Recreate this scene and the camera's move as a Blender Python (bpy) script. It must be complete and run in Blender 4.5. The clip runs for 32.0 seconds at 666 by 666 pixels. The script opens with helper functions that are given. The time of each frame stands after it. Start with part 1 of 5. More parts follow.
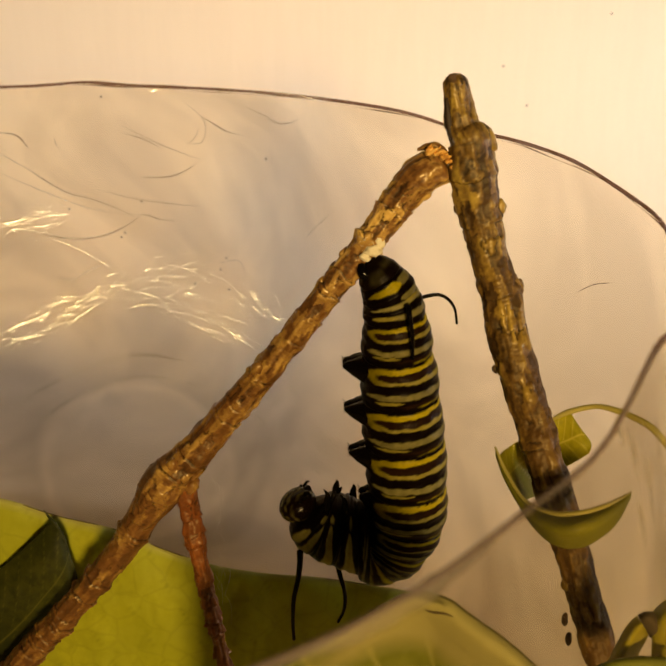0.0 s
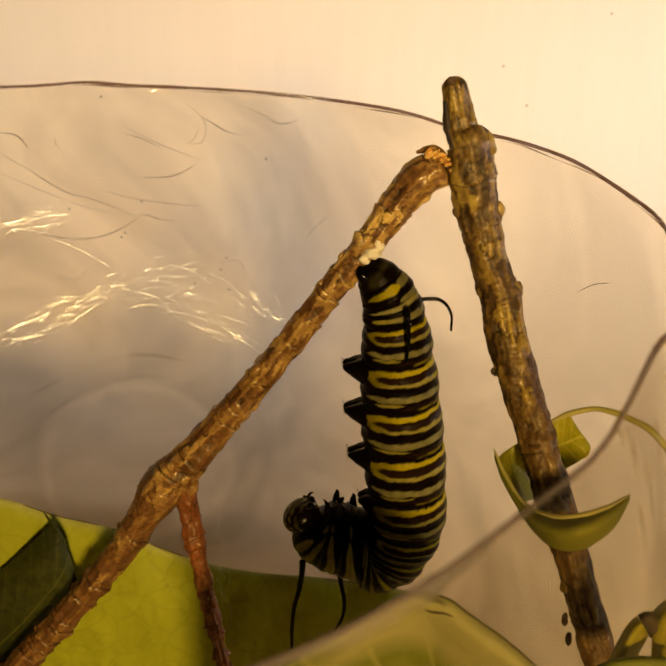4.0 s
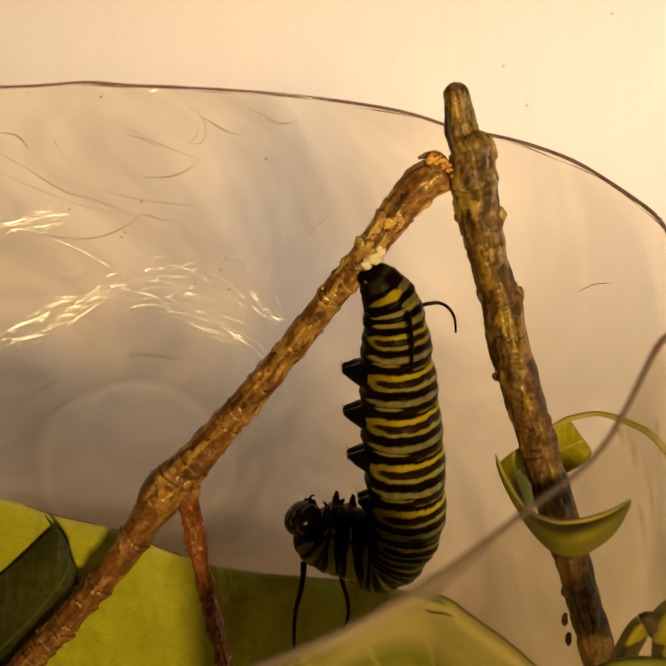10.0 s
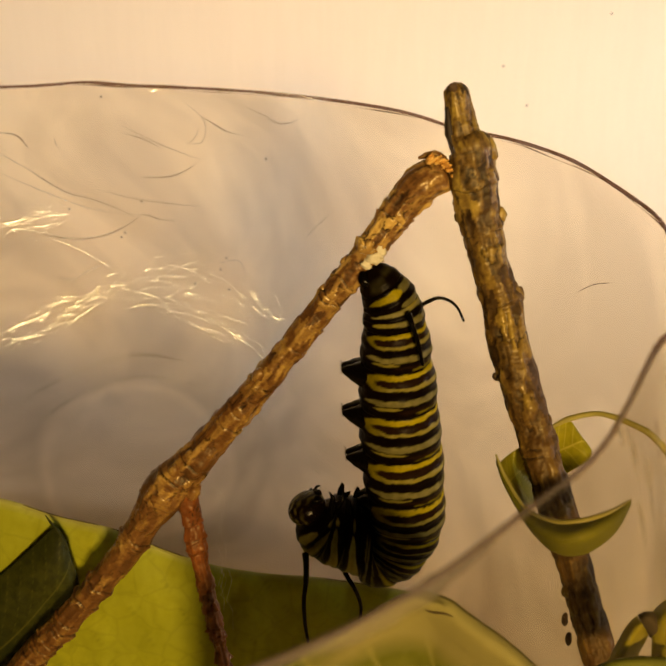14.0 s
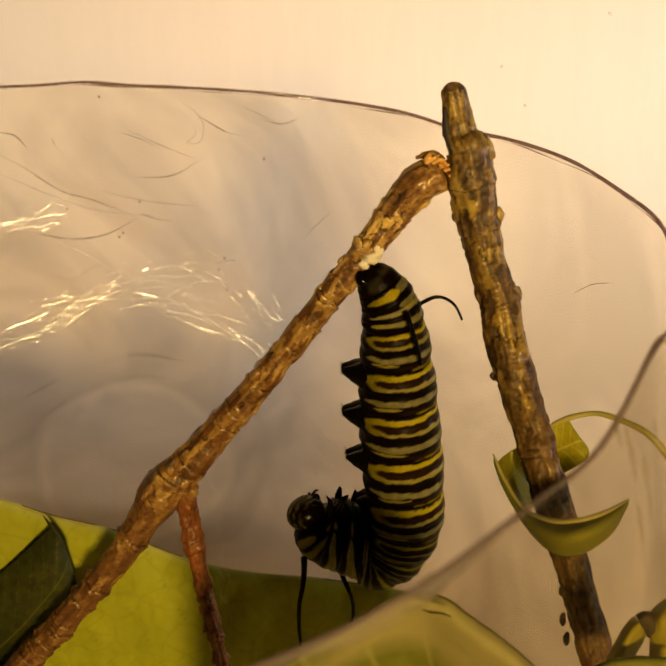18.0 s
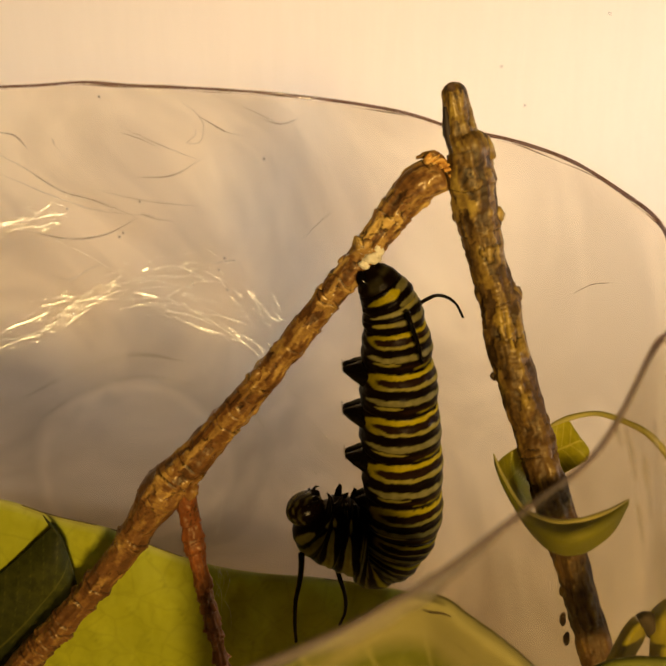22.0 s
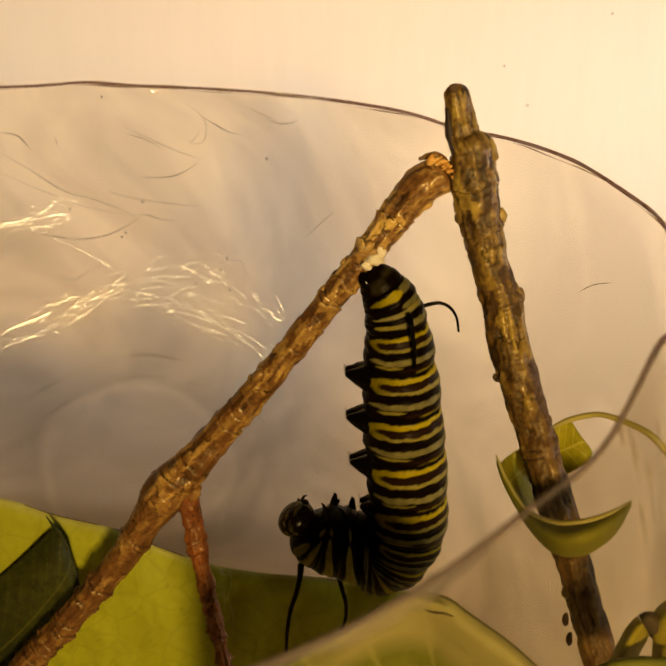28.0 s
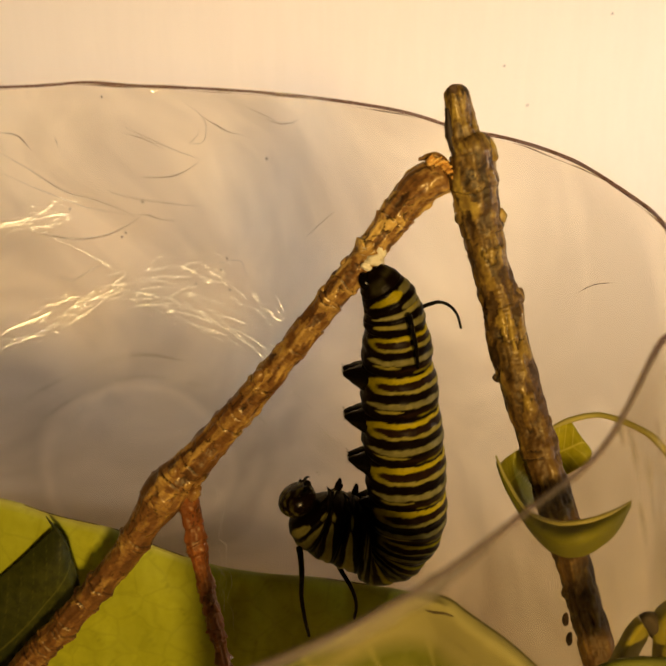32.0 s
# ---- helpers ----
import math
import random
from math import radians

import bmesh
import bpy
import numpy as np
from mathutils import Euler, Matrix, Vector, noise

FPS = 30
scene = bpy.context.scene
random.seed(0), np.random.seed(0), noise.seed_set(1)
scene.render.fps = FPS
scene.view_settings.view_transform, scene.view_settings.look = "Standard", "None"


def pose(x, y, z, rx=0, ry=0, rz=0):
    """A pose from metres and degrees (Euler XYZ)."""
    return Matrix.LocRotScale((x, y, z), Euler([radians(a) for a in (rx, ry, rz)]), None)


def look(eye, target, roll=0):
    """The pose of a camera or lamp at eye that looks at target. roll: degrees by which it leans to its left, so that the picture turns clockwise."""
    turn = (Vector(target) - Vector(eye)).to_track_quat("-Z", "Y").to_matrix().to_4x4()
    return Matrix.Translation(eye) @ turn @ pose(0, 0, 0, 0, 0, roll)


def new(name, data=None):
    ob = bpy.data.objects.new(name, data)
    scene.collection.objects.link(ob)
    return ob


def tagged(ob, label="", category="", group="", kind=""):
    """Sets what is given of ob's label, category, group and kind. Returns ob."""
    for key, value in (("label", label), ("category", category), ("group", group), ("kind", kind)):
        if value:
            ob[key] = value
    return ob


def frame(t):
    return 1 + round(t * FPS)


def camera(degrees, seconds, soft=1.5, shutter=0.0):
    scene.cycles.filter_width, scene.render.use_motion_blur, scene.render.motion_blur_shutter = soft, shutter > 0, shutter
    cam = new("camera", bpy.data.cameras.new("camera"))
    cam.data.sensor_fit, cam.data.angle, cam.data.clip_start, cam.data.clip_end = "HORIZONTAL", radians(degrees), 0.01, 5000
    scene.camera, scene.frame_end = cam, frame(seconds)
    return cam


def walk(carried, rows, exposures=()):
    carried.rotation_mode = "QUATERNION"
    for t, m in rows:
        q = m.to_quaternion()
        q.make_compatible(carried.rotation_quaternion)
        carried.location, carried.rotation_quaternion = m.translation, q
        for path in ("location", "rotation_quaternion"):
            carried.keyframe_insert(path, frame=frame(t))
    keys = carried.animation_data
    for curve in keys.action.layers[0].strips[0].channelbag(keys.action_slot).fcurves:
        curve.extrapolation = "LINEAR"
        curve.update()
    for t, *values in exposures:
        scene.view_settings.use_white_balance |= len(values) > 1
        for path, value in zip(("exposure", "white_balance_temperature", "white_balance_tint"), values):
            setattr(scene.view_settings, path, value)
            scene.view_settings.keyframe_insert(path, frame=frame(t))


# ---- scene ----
# A striped caterpillar hangs from a snapped twig inside a clear plastic tub, before a pale board.
# All lengths below are millimetres unless they go straight to Blender, which takes metres.
MM = 0.001
PITCH = radians(24.5)
AHEAD = Vector((0, math.cos(PITCH), -math.sin(PITCH)))
ABOVE = Vector((0, math.sin(PITCH), math.cos(PITCH)))
REACH = 92.6
EYE = Vector((0, 0, 62)) - REACH * AHEAD
TUB_X, TUB_Y, TUB_R, TUB_RIM = -37.9, -5.5, 65.0, 76.8


def spot(u, v, y):
    """A place in the upright plane y, from u to the right and v up on the tipped plane through (0, 0, 62)."""
    way = Vector((u, 0, 0)) + REACH * AHEAD + v * ABOVE
    return EYE + way * ((y - EYE.y) / way.y)


def tub_radius(z):
    """The tub swells a little below its mouth."""
    k = max(0.0, min(1.0, (TUB_RIM - z) / 50))
    return TUB_R + 4.5 * k * (2 - k)


def on_wall(u, v, inset=0.4):
    """The same on the far inner side of the tub's wall."""
    way = Vector((u, 0, 0)) + REACH * AHEAD + v * ABOVE
    ex, ey, p = EYE.x - TUB_X, EYE.y - TUB_Y, Vector((0, 0, TUB_RIM))
    a, b = way.x ** 2 + way.y ** 2, ex * way.x + ey * way.y
    for _ in range(6):
        r = tub_radius(p.z) - inset
        p = EYE + way * ((-b + math.sqrt(max(0.0, b * b - a * (ex * ex + ey * ey - r * r)))) / a)
    return p


# ---- camera ----
cam = camera(40, 32.0, soft=2.0)
cam.data.dof.use_dof = True
cam.data.dof.focus_distance = 0.095
cam.data.dof.aperture_fstop = 80


def aim(turn):
    return Matrix.Translation(EYE * MM) @ pose(0, 0, 0, 90 - math.degrees(PITCH), 0, 0) @ pose(0, 0, 0, 0, turn, 0)


walk(cam, [(0.0, aim(0)), (17.5, aim(0)), (17.9, aim(-0.118)), (22.2, aim(-0.118)), (22.5, aim(0.01)), (23.0, aim(0.045)), (32.0, aim(0.045))])

# ---- light ----
world = bpy.data.worlds.new("room_air")
scene.world = world
world.use_nodes = True
world.node_tree.nodes["Background"].inputs[0].default_value = (1.0, 0.76, 0.48, 1)
world.node_tree.nodes["Background"].inputs[1].default_value = 0.022


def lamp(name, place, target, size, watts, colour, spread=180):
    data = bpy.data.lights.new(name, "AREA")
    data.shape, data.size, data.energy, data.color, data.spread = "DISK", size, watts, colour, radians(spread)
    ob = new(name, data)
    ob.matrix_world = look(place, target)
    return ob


lamp("standing_lamp_light", (0.075, -0.42, 0.150), (0.01, 0.10, 0.085), 0.075, 0.42, (1.0, 0.68, 0.27), 80)
# added cool fill, narrow, for the upright card; no such lamp is known
lamp("backdrop_fill_light", (0.62, 0.03, 0.060), (-0.03, 0.13, 0.062), 0.10, 0.22, (0.95, 0.90, 1.0), 23)
scene.view_settings.exposure = 0.0


# ---- materials ----
def graph(name):
    m = bpy.data.materials.new(name)
    m.use_nodes = True
    t = m.node_tree
    return m, t, t.nodes["Principled BSDF"]


def node(t, kind, values=None, **settings):
    n = t.nodes.new(kind)
    for key, value in settings.items():
        setattr(n, key, value)
    for key, value in (values or {}).items():
        if isinstance(value, bpy.types.NodeSocket):
            t.links.new(value, n.inputs[key])
        else:
            n.inputs[key].default_value = value
    return n


def place_of(t):
    return node(t, "ShaderNodeTexCoord").outputs["Object"]


def speckle(t, vector, scale, detail=4.0, rough=0.55, stretch=None):
    if stretch:
        vector = node(t, "ShaderNodeMapping", {"Vector": vector, "Scale": stretch}).outputs[0]
    return node(t, "ShaderNodeTexNoise", {"Vector": vector, "Scale": scale, "Detail": detail, "Roughness": rough}).outputs["Fac"]


def ramp(t, fac, stops):
    r = node(t, "ShaderNodeValToRGB", {"Fac": fac})
    e = r.color_ramp.elements
    while len(e) < len(stops):
        e.new(0.5)
    for el, (pos, col) in zip(e, stops):
        el.position, el.color = pos, (*col, 1) if len(col) == 3 else col
    return r.outputs["Color"]


def mix(t, fac, a, b, blend="MIX"):
    n = node(t, "ShaderNodeMix", data_type="RGBA", blend_type=blend)
    for sock, value in ((n.inputs[0], fac), (n.inputs[6], a), (n.inputs[7], b)):
        if isinstance(value, bpy.types.NodeSocket):
            t.links.new(value, sock)
        elif isinstance(value, tuple):
            sock.default_value = (*value, 1)
        else:
            sock.default_value = value
    return n.outputs[2]


def bump(t, height, strength, distance):
    return node(t, "ShaderNodeBump", {"Height": height, "Strength": strength, "Distance": distance}).outputs["Normal"]


def grey(v):
    return (v, v, v)


def attribute(t, name, out="Fac"):
    return node(t, "ShaderNodeAttribute", attribute_name=name).outputs[out]


def bark_material(name, deep, main, bright, tint, gloss=0.42, low=0.03, high=0.085):
    """Thin shiny bark: plates of gold, olive and brown, older and redder towards the ground."""
    m, t, b = graph(name)
    co = place_of(t)
    fine = speckle(t, co, 2200, 4, 0.6)
    mid = speckle(t, co, 520, 4, 0.55)
    wide = speckle(t, co, 150, 4, 0.6)
    up = node(t, "ShaderNodeMapRange", {0: node(t, "ShaderNodeSeparateXYZ", {0: co}).outputs["Z"], 1: low, 2: high, 3: 0.16, 4: -0.16}).outputs[0]
    age = node(t, "ShaderNodeMath", {0: wide, 1: up}, operation="ADD").outputs[0]
    tone = node(t, "ShaderNodeMath", {0: mid, 1: 0.55, 2: attribute(t, "tone")}, operation="MULTIPLY_ADD").outputs[0]
    tone = node(t, "ShaderNodeMath", {0: fine, 1: 0.22, 2: tone}, operation="MULTIPLY_ADD").outputs[0]
    tone = node(t, "ShaderNodeMath", {0: tone, 1: 0.385}, operation="SUBTRACT").outputs[0]
    old = node(t, "ShaderNodeMath", {0: ramp(t, age, [(0.40, grey(0)), (0.66, grey(0.85))]), 1: 0.22}, operation="MULTIPLY").outputs[0]
    tone = node(t, "ShaderNodeMath", {0: tone, 1: old}, operation="SUBTRACT").outputs[0]
    col = ramp(t, tone, [(0.16, deep), (0.42, main), (0.66, mid_of(main, bright)), (0.86, bright)])
    col = mix(t, ramp(t, age, [(0.36, grey(0)), (0.66, grey(0.65))]), col, mix(t, mid, tint, main))
    col = mix(t, ramp(t, attribute(t, "crack"), [(0.15, grey(0)), (0.85, grey(0.95))]), col, (0.012, 0.006, 0.003))
    t.links.new(col, b.inputs["Base Color"])
    t.links.new(ramp(t, tone, [(0.30, grey(gloss + 0.22)), (0.62, grey(gloss))]), b.inputs["Roughness"])
    b.inputs["Specular IOR Level"].default_value = 0.5
    b.inputs["Specular Tint"].default_value = (1.0, 0.88, 0.62, 1)
    t.links.new(bump(t, mix(t, 0.2, mid, fine), 0.30, 0.0004), b.inputs["Normal"])
    return m


def mid_of(a, b):
    return tuple((x + y) / 2 for x, y in zip(a, b))


BARK_STEM = bark_material("stem_bark", (0.018, 0.009, 0.003), (0.135, 0.078, 0.019), (0.40, 0.28, 0.055), (0.13, 0.058, 0.017), 0.34, 0.01, 0.085)
BARK_BRANCH = bark_material("branch_bark", (0.020, 0.009, 0.004), (0.175, 0.080, 0.022), (0.66, 0.44, 0.13), (0.14, 0.056, 0.018), 0.27)
BARK_RED = bark_material("young_bark", (0.020, 0.007, 0.003), (0.18, 0.060, 0.014), (0.55, 0.24, 0.055), (0.24, 0.062, 0.014), 0.27)


def torn_wood():
    m, t, b = graph("torn_wood")
    co = place_of(t)
    f = speckle(t, co, 900, 5, 0.6)
    t.links.new(ramp(t, f, [(0.3, (0.26, 0.09, 0.015)), (0.48, (0.66, 0.34, 0.06)), (0.66, (0.86, 0.58, 0.20))]), b.inputs["Base Color"])
    b.inputs["Roughness"].default_value = 0.7
    t.links.new(bump(t, f, 1.0, 0.0003), b.inputs["Normal"])
    return m


WOOD = torn_wood()


def skin(name, rough, spec):
    m, t, b = graph(name)
    co = place_of(t)
    n = speckle(t, co, 1500, 4, 0.6)
    w = speckle(t, co, 350, 3, 0.5)
    col = mix(t, w, (0.0012, 0.0007, 0.0005), (0.0045, 0.0016, 0.0007))
    col = mix(t, attribute(t, "brown"), col, mix(t, n, (0.006, 0.0026, 0.001), (0.020, 0.008, 0.0025)))
    col = mix(t, attribute(t, "white"), col, mix(t, n, (0.15, 0.135, 0.040), (0.37, 0.335, 0.12)))
    col = mix(t, attribute(t, "yellow"), col, mix(t, n, (0.18, 0.147, 0.002), (0.48, 0.395, 0.008)))
    t.links.new(col, b.inputs["Base Color"])
    b.inputs["Roughness"].default_value = rough
    b.inputs["Specular IOR Level"].default_value = spec
    t.links.new(bump(t, n, 0.35, 0.00015), b.inputs["Normal"])
    return m


SKIN = skin("caterpillar_skin", 0.38, 0.05)
HEAD = skin("head_horn", 0.22, 0.10)


def plain(name, colour, dark, roughness, scale=600, relief=0.3, spec=0.5, depth=0.0002):
    m, t, b = graph(name)
    n = speckle(t, place_of(t), scale, 4, 0.6)
    t.links.new(mix(t, n, dark, colour), b.inputs["Base Color"])
    b.inputs["Roughness"].default_value = roughness
    b.inputs["Specular IOR Level"].default_value = spec
    t.links.new(bump(t, n, relief, depth), b.inputs["Normal"])
    return m


BLACK = plain("black_horn", (0.003, 0.002, 0.0015), (0.0012, 0.0008, 0.0006), 0.16, relief=0.12, spec=0.10)
SILK = plain("white_silk", (0.88, 0.83, 0.68), (0.62, 0.54, 0.38), 0.8, 2500, 0.8)
DROPPING = plain("dry_dropping", (0.10, 0.055, 0.022), (0.05, 0.025, 0.010), 0.8)
PITH = plain("dark_pith", (0.035, 0.018, 0.008), (0.015, 0.008, 0.004), 0.7)
DUST = plain("dust", (0.06, 0.045, 0.03), (0.03, 0.02, 0.015), 0.9)


def leaf_material(name, pale, deep, vein, scale, glow=0.25, rough=0.45, netted=0.08):
    m, t, b = graph(name)
    co = place_of(t)
    wide, fine = speckle(t, co, 60, 4, 0.55), speckle(t, co, 900, 5, 0.6)
    cells = node(t, "ShaderNodeTexVoronoi", {"Vector": mix(t, 0.0012, co, node(t, "ShaderNodeTexNoise", {"Vector": co, "Scale": 300}).outputs["Color"]), "Scale": scale}, feature="DISTANCE_TO_EDGE").outputs["Distance"]
    net = ramp(t, cells, [(0.0, grey(1)), (0.07, grey(0))])
    col = mix(t, ramp(t, wide, [(0.35, grey(0)), (0.65, grey(1))]), deep, pale)
    col = mix(t, ramp(t, fine, [(0.38, grey(0.6)), (0.58, grey(0))]), col, deep)
    col = mix(t, mix(t, 1 - netted, net, grey(0)), col, vein)
    col = mix(t, attribute(t, "vein"), col, vein)
    col = mix(t, attribute(t, "dry"), col, (0.50, 0.47, 0.20))
    t.links.new(col, b.inputs["Base Color"])
    b.inputs["Roughness"].default_value = rough
    b.inputs["Specular IOR Level"].default_value = 0.22
    t.links.new(bump(t, mix(t, 0.9, net, fine), 0.30, 0.0002), b.inputs["Normal"])
    tr = node(t, "ShaderNodeBsdfTranslucent", {"Color": mix(t, 1.0, col, (1.0, 0.95, 0.5), "MULTIPLY")})
    ms = node(t, "ShaderNodeMixShader", {0: glow, 1: b.outputs[0], 2: tr.outputs[0]})
    t.links.new(ms.outputs[0], t.nodes["Material Output"].inputs["Surface"])
    return m


LEAF_PALE = leaf_material("leaf_underside", (0.40, 0.42, 0.016), (0.31, 0.335, 0.013), (0.23, 0.255, 0.009), 260, 0.12, 0.65, 0.34)
LEAF_DARK = leaf_material("leaf_upperside", (0.048, 0.052, 0.004), (0.014, 0.019, 0.002), (0.085, 0.085, 0.010), 420, 0.08, 0.62)
LEAF_CURL = leaf_material("curled_leaf_skin", (0.28, 0.27, 0.024), (0.19, 0.19, 0.014), (0.40, 0.37, 0.05), 500, 0.25, 0.6)
LEAF_FRESH = leaf_material("fresh_leaf", (0.46, 0.42, 0.020), (0.29, 0.28, 0.013), (0.78, 0.70, 0.12), 500, 0.28)
LEAF_SOFT = leaf_material("soft_leaf", (0.29, 0.315, 0.040), (0.17, 0.20, 0.020), (0.52, 0.52, 0.15), 380, 0.12, 0.6)
LEAF_YELLOW = leaf_material("yellowing_leaf", (0.52, 0.44, 0.03), (0.36, 0.32, 0.02), (0.55, 0.48, 0.10), 380, 0.2)
LEAF_RIM = plain("rolled_leaf_rim", (0.42, 0.38, 0.10), (0.32, 0.28, 0.06), 0.6)
LEAF_DEAD = plain("withered_leaf", (0.12, 0.085, 0.035), (0.04, 0.028, 0.014), 0.8, 500, 0.6)


def plastic(name, clear, haze, white, rough=0.10, patch=None):
    """Thin clear plastic: light goes through, the surface shines, and fine scuffs whiten it a little."""
    m, t, b = graph(name)
    t.nodes.remove(b)
    co = place_of(t)
    facing = node(t, "ShaderNodeLayerWeight", {"Blend": 0.5}).outputs["Facing"]
    f = node(t, "ShaderNodeMath", {0: node(t, "ShaderNodeMath", {0: facing, 1: 5.0}, operation="POWER").outputs[0], 1: 0.035, 2: 0.0012}, operation="MULTIPLY_ADD").outputs[0]
    bent = node(t, "ShaderNodeTexNoise", {"Vector": co, "Scale": 22, "Detail": 4.0, "Roughness": 0.55, "Distortion": 1.6}).outputs["Fac"]
    uneven = ramp(t, bent, [(0.36, tuple(c * 0.90 for c in clear)), (0.62, tuple(min(1.0, c * 1.04) for c in clear))])
    if patch:
        # the wall's swirl of reflections, put into the plastic's tint as rings
        away = node(t, "ShaderNodeVectorMath", {0: co, 1: patch}, operation="DISTANCE").outputs["Value"]
        away = node(t, "ShaderNodeMath", {0: bent, 1: 0.010, 2: away}, operation="MULTIPLY_ADD").outputs[0]
        swirl = ramp(t, node(t, "ShaderNodeMath", {0: away, 1: 25.0}, operation="MULTIPLY").outputs[0], [(0.36, grey(0.98)), (0.50, grey(0.95)), (0.55, grey(0.98)), (0.60, grey(0.90)), (0.78, grey(0.95)), (0.95, grey(1.0))])
        uneven = mix(t, 1.0, uneven, swirl, "MULTIPLY")
    through_ = node(t, "ShaderNodeBsdfTransparent", {"Color": uneven})
    pale_haze = node(t, "ShaderNodeBsdfDiffuse", {"Color": (*white, 1)})
    gloss = node(t, "ShaderNodeBsdfGlossy", {"Color": (1, 1, 1, 1), "Roughness": rough})
    wide = speckle(t, co, 38, 4, 0.6, stretch=(1, 1, 1.5))
    fine = speckle(t, co, 260, 3, 0.6, stretch=(0.25, 0.25, 1))
    amount = ramp(t, mix(t, 0.35, wide, fine), [(0.35, grey(haze * 0.3)), (0.70, grey(haze * 1.8))])
    body = node(t, "ShaderNodeMixShader", {0: amount, 1: through_.outputs[0], 2: pale_haze.outputs[0]})
    top = node(t, "ShaderNodeMixShader", {0: f, 1: body.outputs[0], 2: gloss.outputs[0]})
    nrm = bump(t, wide, 0.25, 0.002)
    t.links.new(nrm, gloss.inputs["Normal"])
    t.links.new(top.outputs[0], t.nodes["Material Output"].inputs["Surface"])
    return m


TUB_PLASTIC = plastic("clear_plastic", (0.968, 0.942, 0.885), 0.0015, (0.75, 0.70, 0.64), patch=(on_wall(-19.5, -13.0) - Vector((TUB_X, TUB_Y, 0.2))) * MM)
# faint tint for the arcs of the reflected swirl
SWIRL_PLASTIC = plastic("swirl_tint", (0.980, 0.968, 0.945), 0.002, (0.6, 0.5, 0.4), 0.3)
HAZE_PLASTIC = plastic("hazed_plastic", (0.98, 0.97, 0.95), 0.10, (0.85, 0.82, 0.76), 0.3)
PALE_PLASTIC = plastic("pale_plastic", (0.95, 0.94, 0.92), 0.16, (0.85, 0.80, 0.74), 0.3)
RIM_PLASTIC = plastic("rim_plastic", (0.44, 0.34, 0.31), 0.20, (0.60, 0.50, 0.44), 0.15)
CREASE_PLASTIC = plastic("crease_plastic", (0.44, 0.36, 0.29), 0.06, (0.35, 0.30, 0.26), 0.3)
# mirror metal for the glints that are put onto the plastic as shapes
GLINT_PLASTIC = plain("glint_mirror", (0.92, 0.95, 1.0), (0.80, 0.84, 0.90), 0.19, 800, 0.10)
GLINT_PLASTIC.node_tree.nodes["Principled BSDF"].inputs["Metallic"].default_value = 1.0


def board_material(name, light, dark, scale=30):
    m, t, b = graph(name)
    co = place_of(t)
    wide, weave = speckle(t, co, scale * 0.2, 3, 0.5), speckle(t, co, 420, 3, 0.6, stretch=(1, 1, 0.10))
    col = mix(t, wide, dark, light)
    col = mix(t, ramp(t, weave, [(0.40, grey(0.35)), (0.60, grey(0))]), col, dark)
    t.links.new(col, b.inputs["Base Color"])
    b.inputs["Roughness"].default_value = 0.75
    t.links.new(bump(t, weave, 0.04, 0.0002), b.inputs["Normal"])
    return m


BOARD = board_material("pale_board", (0.84, 0.755, 0.62), (0.78, 0.695, 0.56))
TABLE = board_material("tan_wood", (0.24, 0.135, 0.050), (0.17, 0.092, 0.032), 60)
ROOM = board_material("room_paint", (0.62, 0.56, 0.50), (0.57, 0.51, 0.45))


# ---- building ----
def mesh_of(name, verts, faces, material, smooth=True, fields=None, scale=MM):
    me = bpy.data.meshes.new(name)
    me.from_pydata([(v[0] * scale, v[1] * scale, v[2] * scale) for v in verts], [], faces)
    me.materials.append(material)
    me.polygons.foreach_set("use_smooth", [smooth] * len(me.polygons))
    for key, values in (fields or {}).items():
        me.attributes.new(key, "FLOAT", "POINT").data.foreach_set("value", [float(x) for x in values])
    me.update()
    return me


def thing(name, at, label, category, group="", kind=""):
    ob = new(name)
    ob.empty_display_size = 0.005
    ob.location = Vector(at) * MM
    return tagged(ob, label, category, group, kind)


def part(name, shape, material, parent, label="", at=None, smooth=True):
    """One mesh under a thing. shape: (verts, faces[, fields]) in world millimetres, taken over into the parent's space."""
    verts, faces = shape[0], shape[1]
    base = parent.location / MM if parent.parent is None else (parent.location + parent.parent.location) / MM
    ob = new(name, mesh_of(name, [Vector(v) - base for v in verts], faces, material, smooth, shape[2] if len(shape) > 2 else None))
    ob.parent = parent
    if label:
        ob["label"] = label
    return ob


def solo(name, shape, material, label, category, group="", kind="", at=None, smooth=True):
    """One mesh as a thing of its own, its origin at its lowest middle."""
    vs = [Vector(v) for v in shape[0]]
    base = Vector(at) if at is not None else Vector((sum(v.x for v in vs) / len(vs), sum(v.y for v in vs) / len(vs), min(v.z for v in vs)))
    ob = new(name, mesh_of(name, [v - base for v in vs], shape[1], material, smooth, shape[2] if len(shape) > 2 else None))
    ob.location = base * MM
    return tagged(ob, label, category, group, kind)


def merge(*shapes):
    verts, faces, fields = [], [], {}
    for sh in shapes:
        k = len(verts)
        verts += [Vector(v) for v in sh[0]]
        faces += [tuple(i + k for i in f) for f in sh[1]]
        if len(sh) > 2:
            for key, values in sh[2].items():
                fields.setdefault(key, [0.0] * k).extend(values)
    for key in fields:
        fields[key] += [0.0] * (len(verts) - len(fields[key]))
    return verts, faces, fields


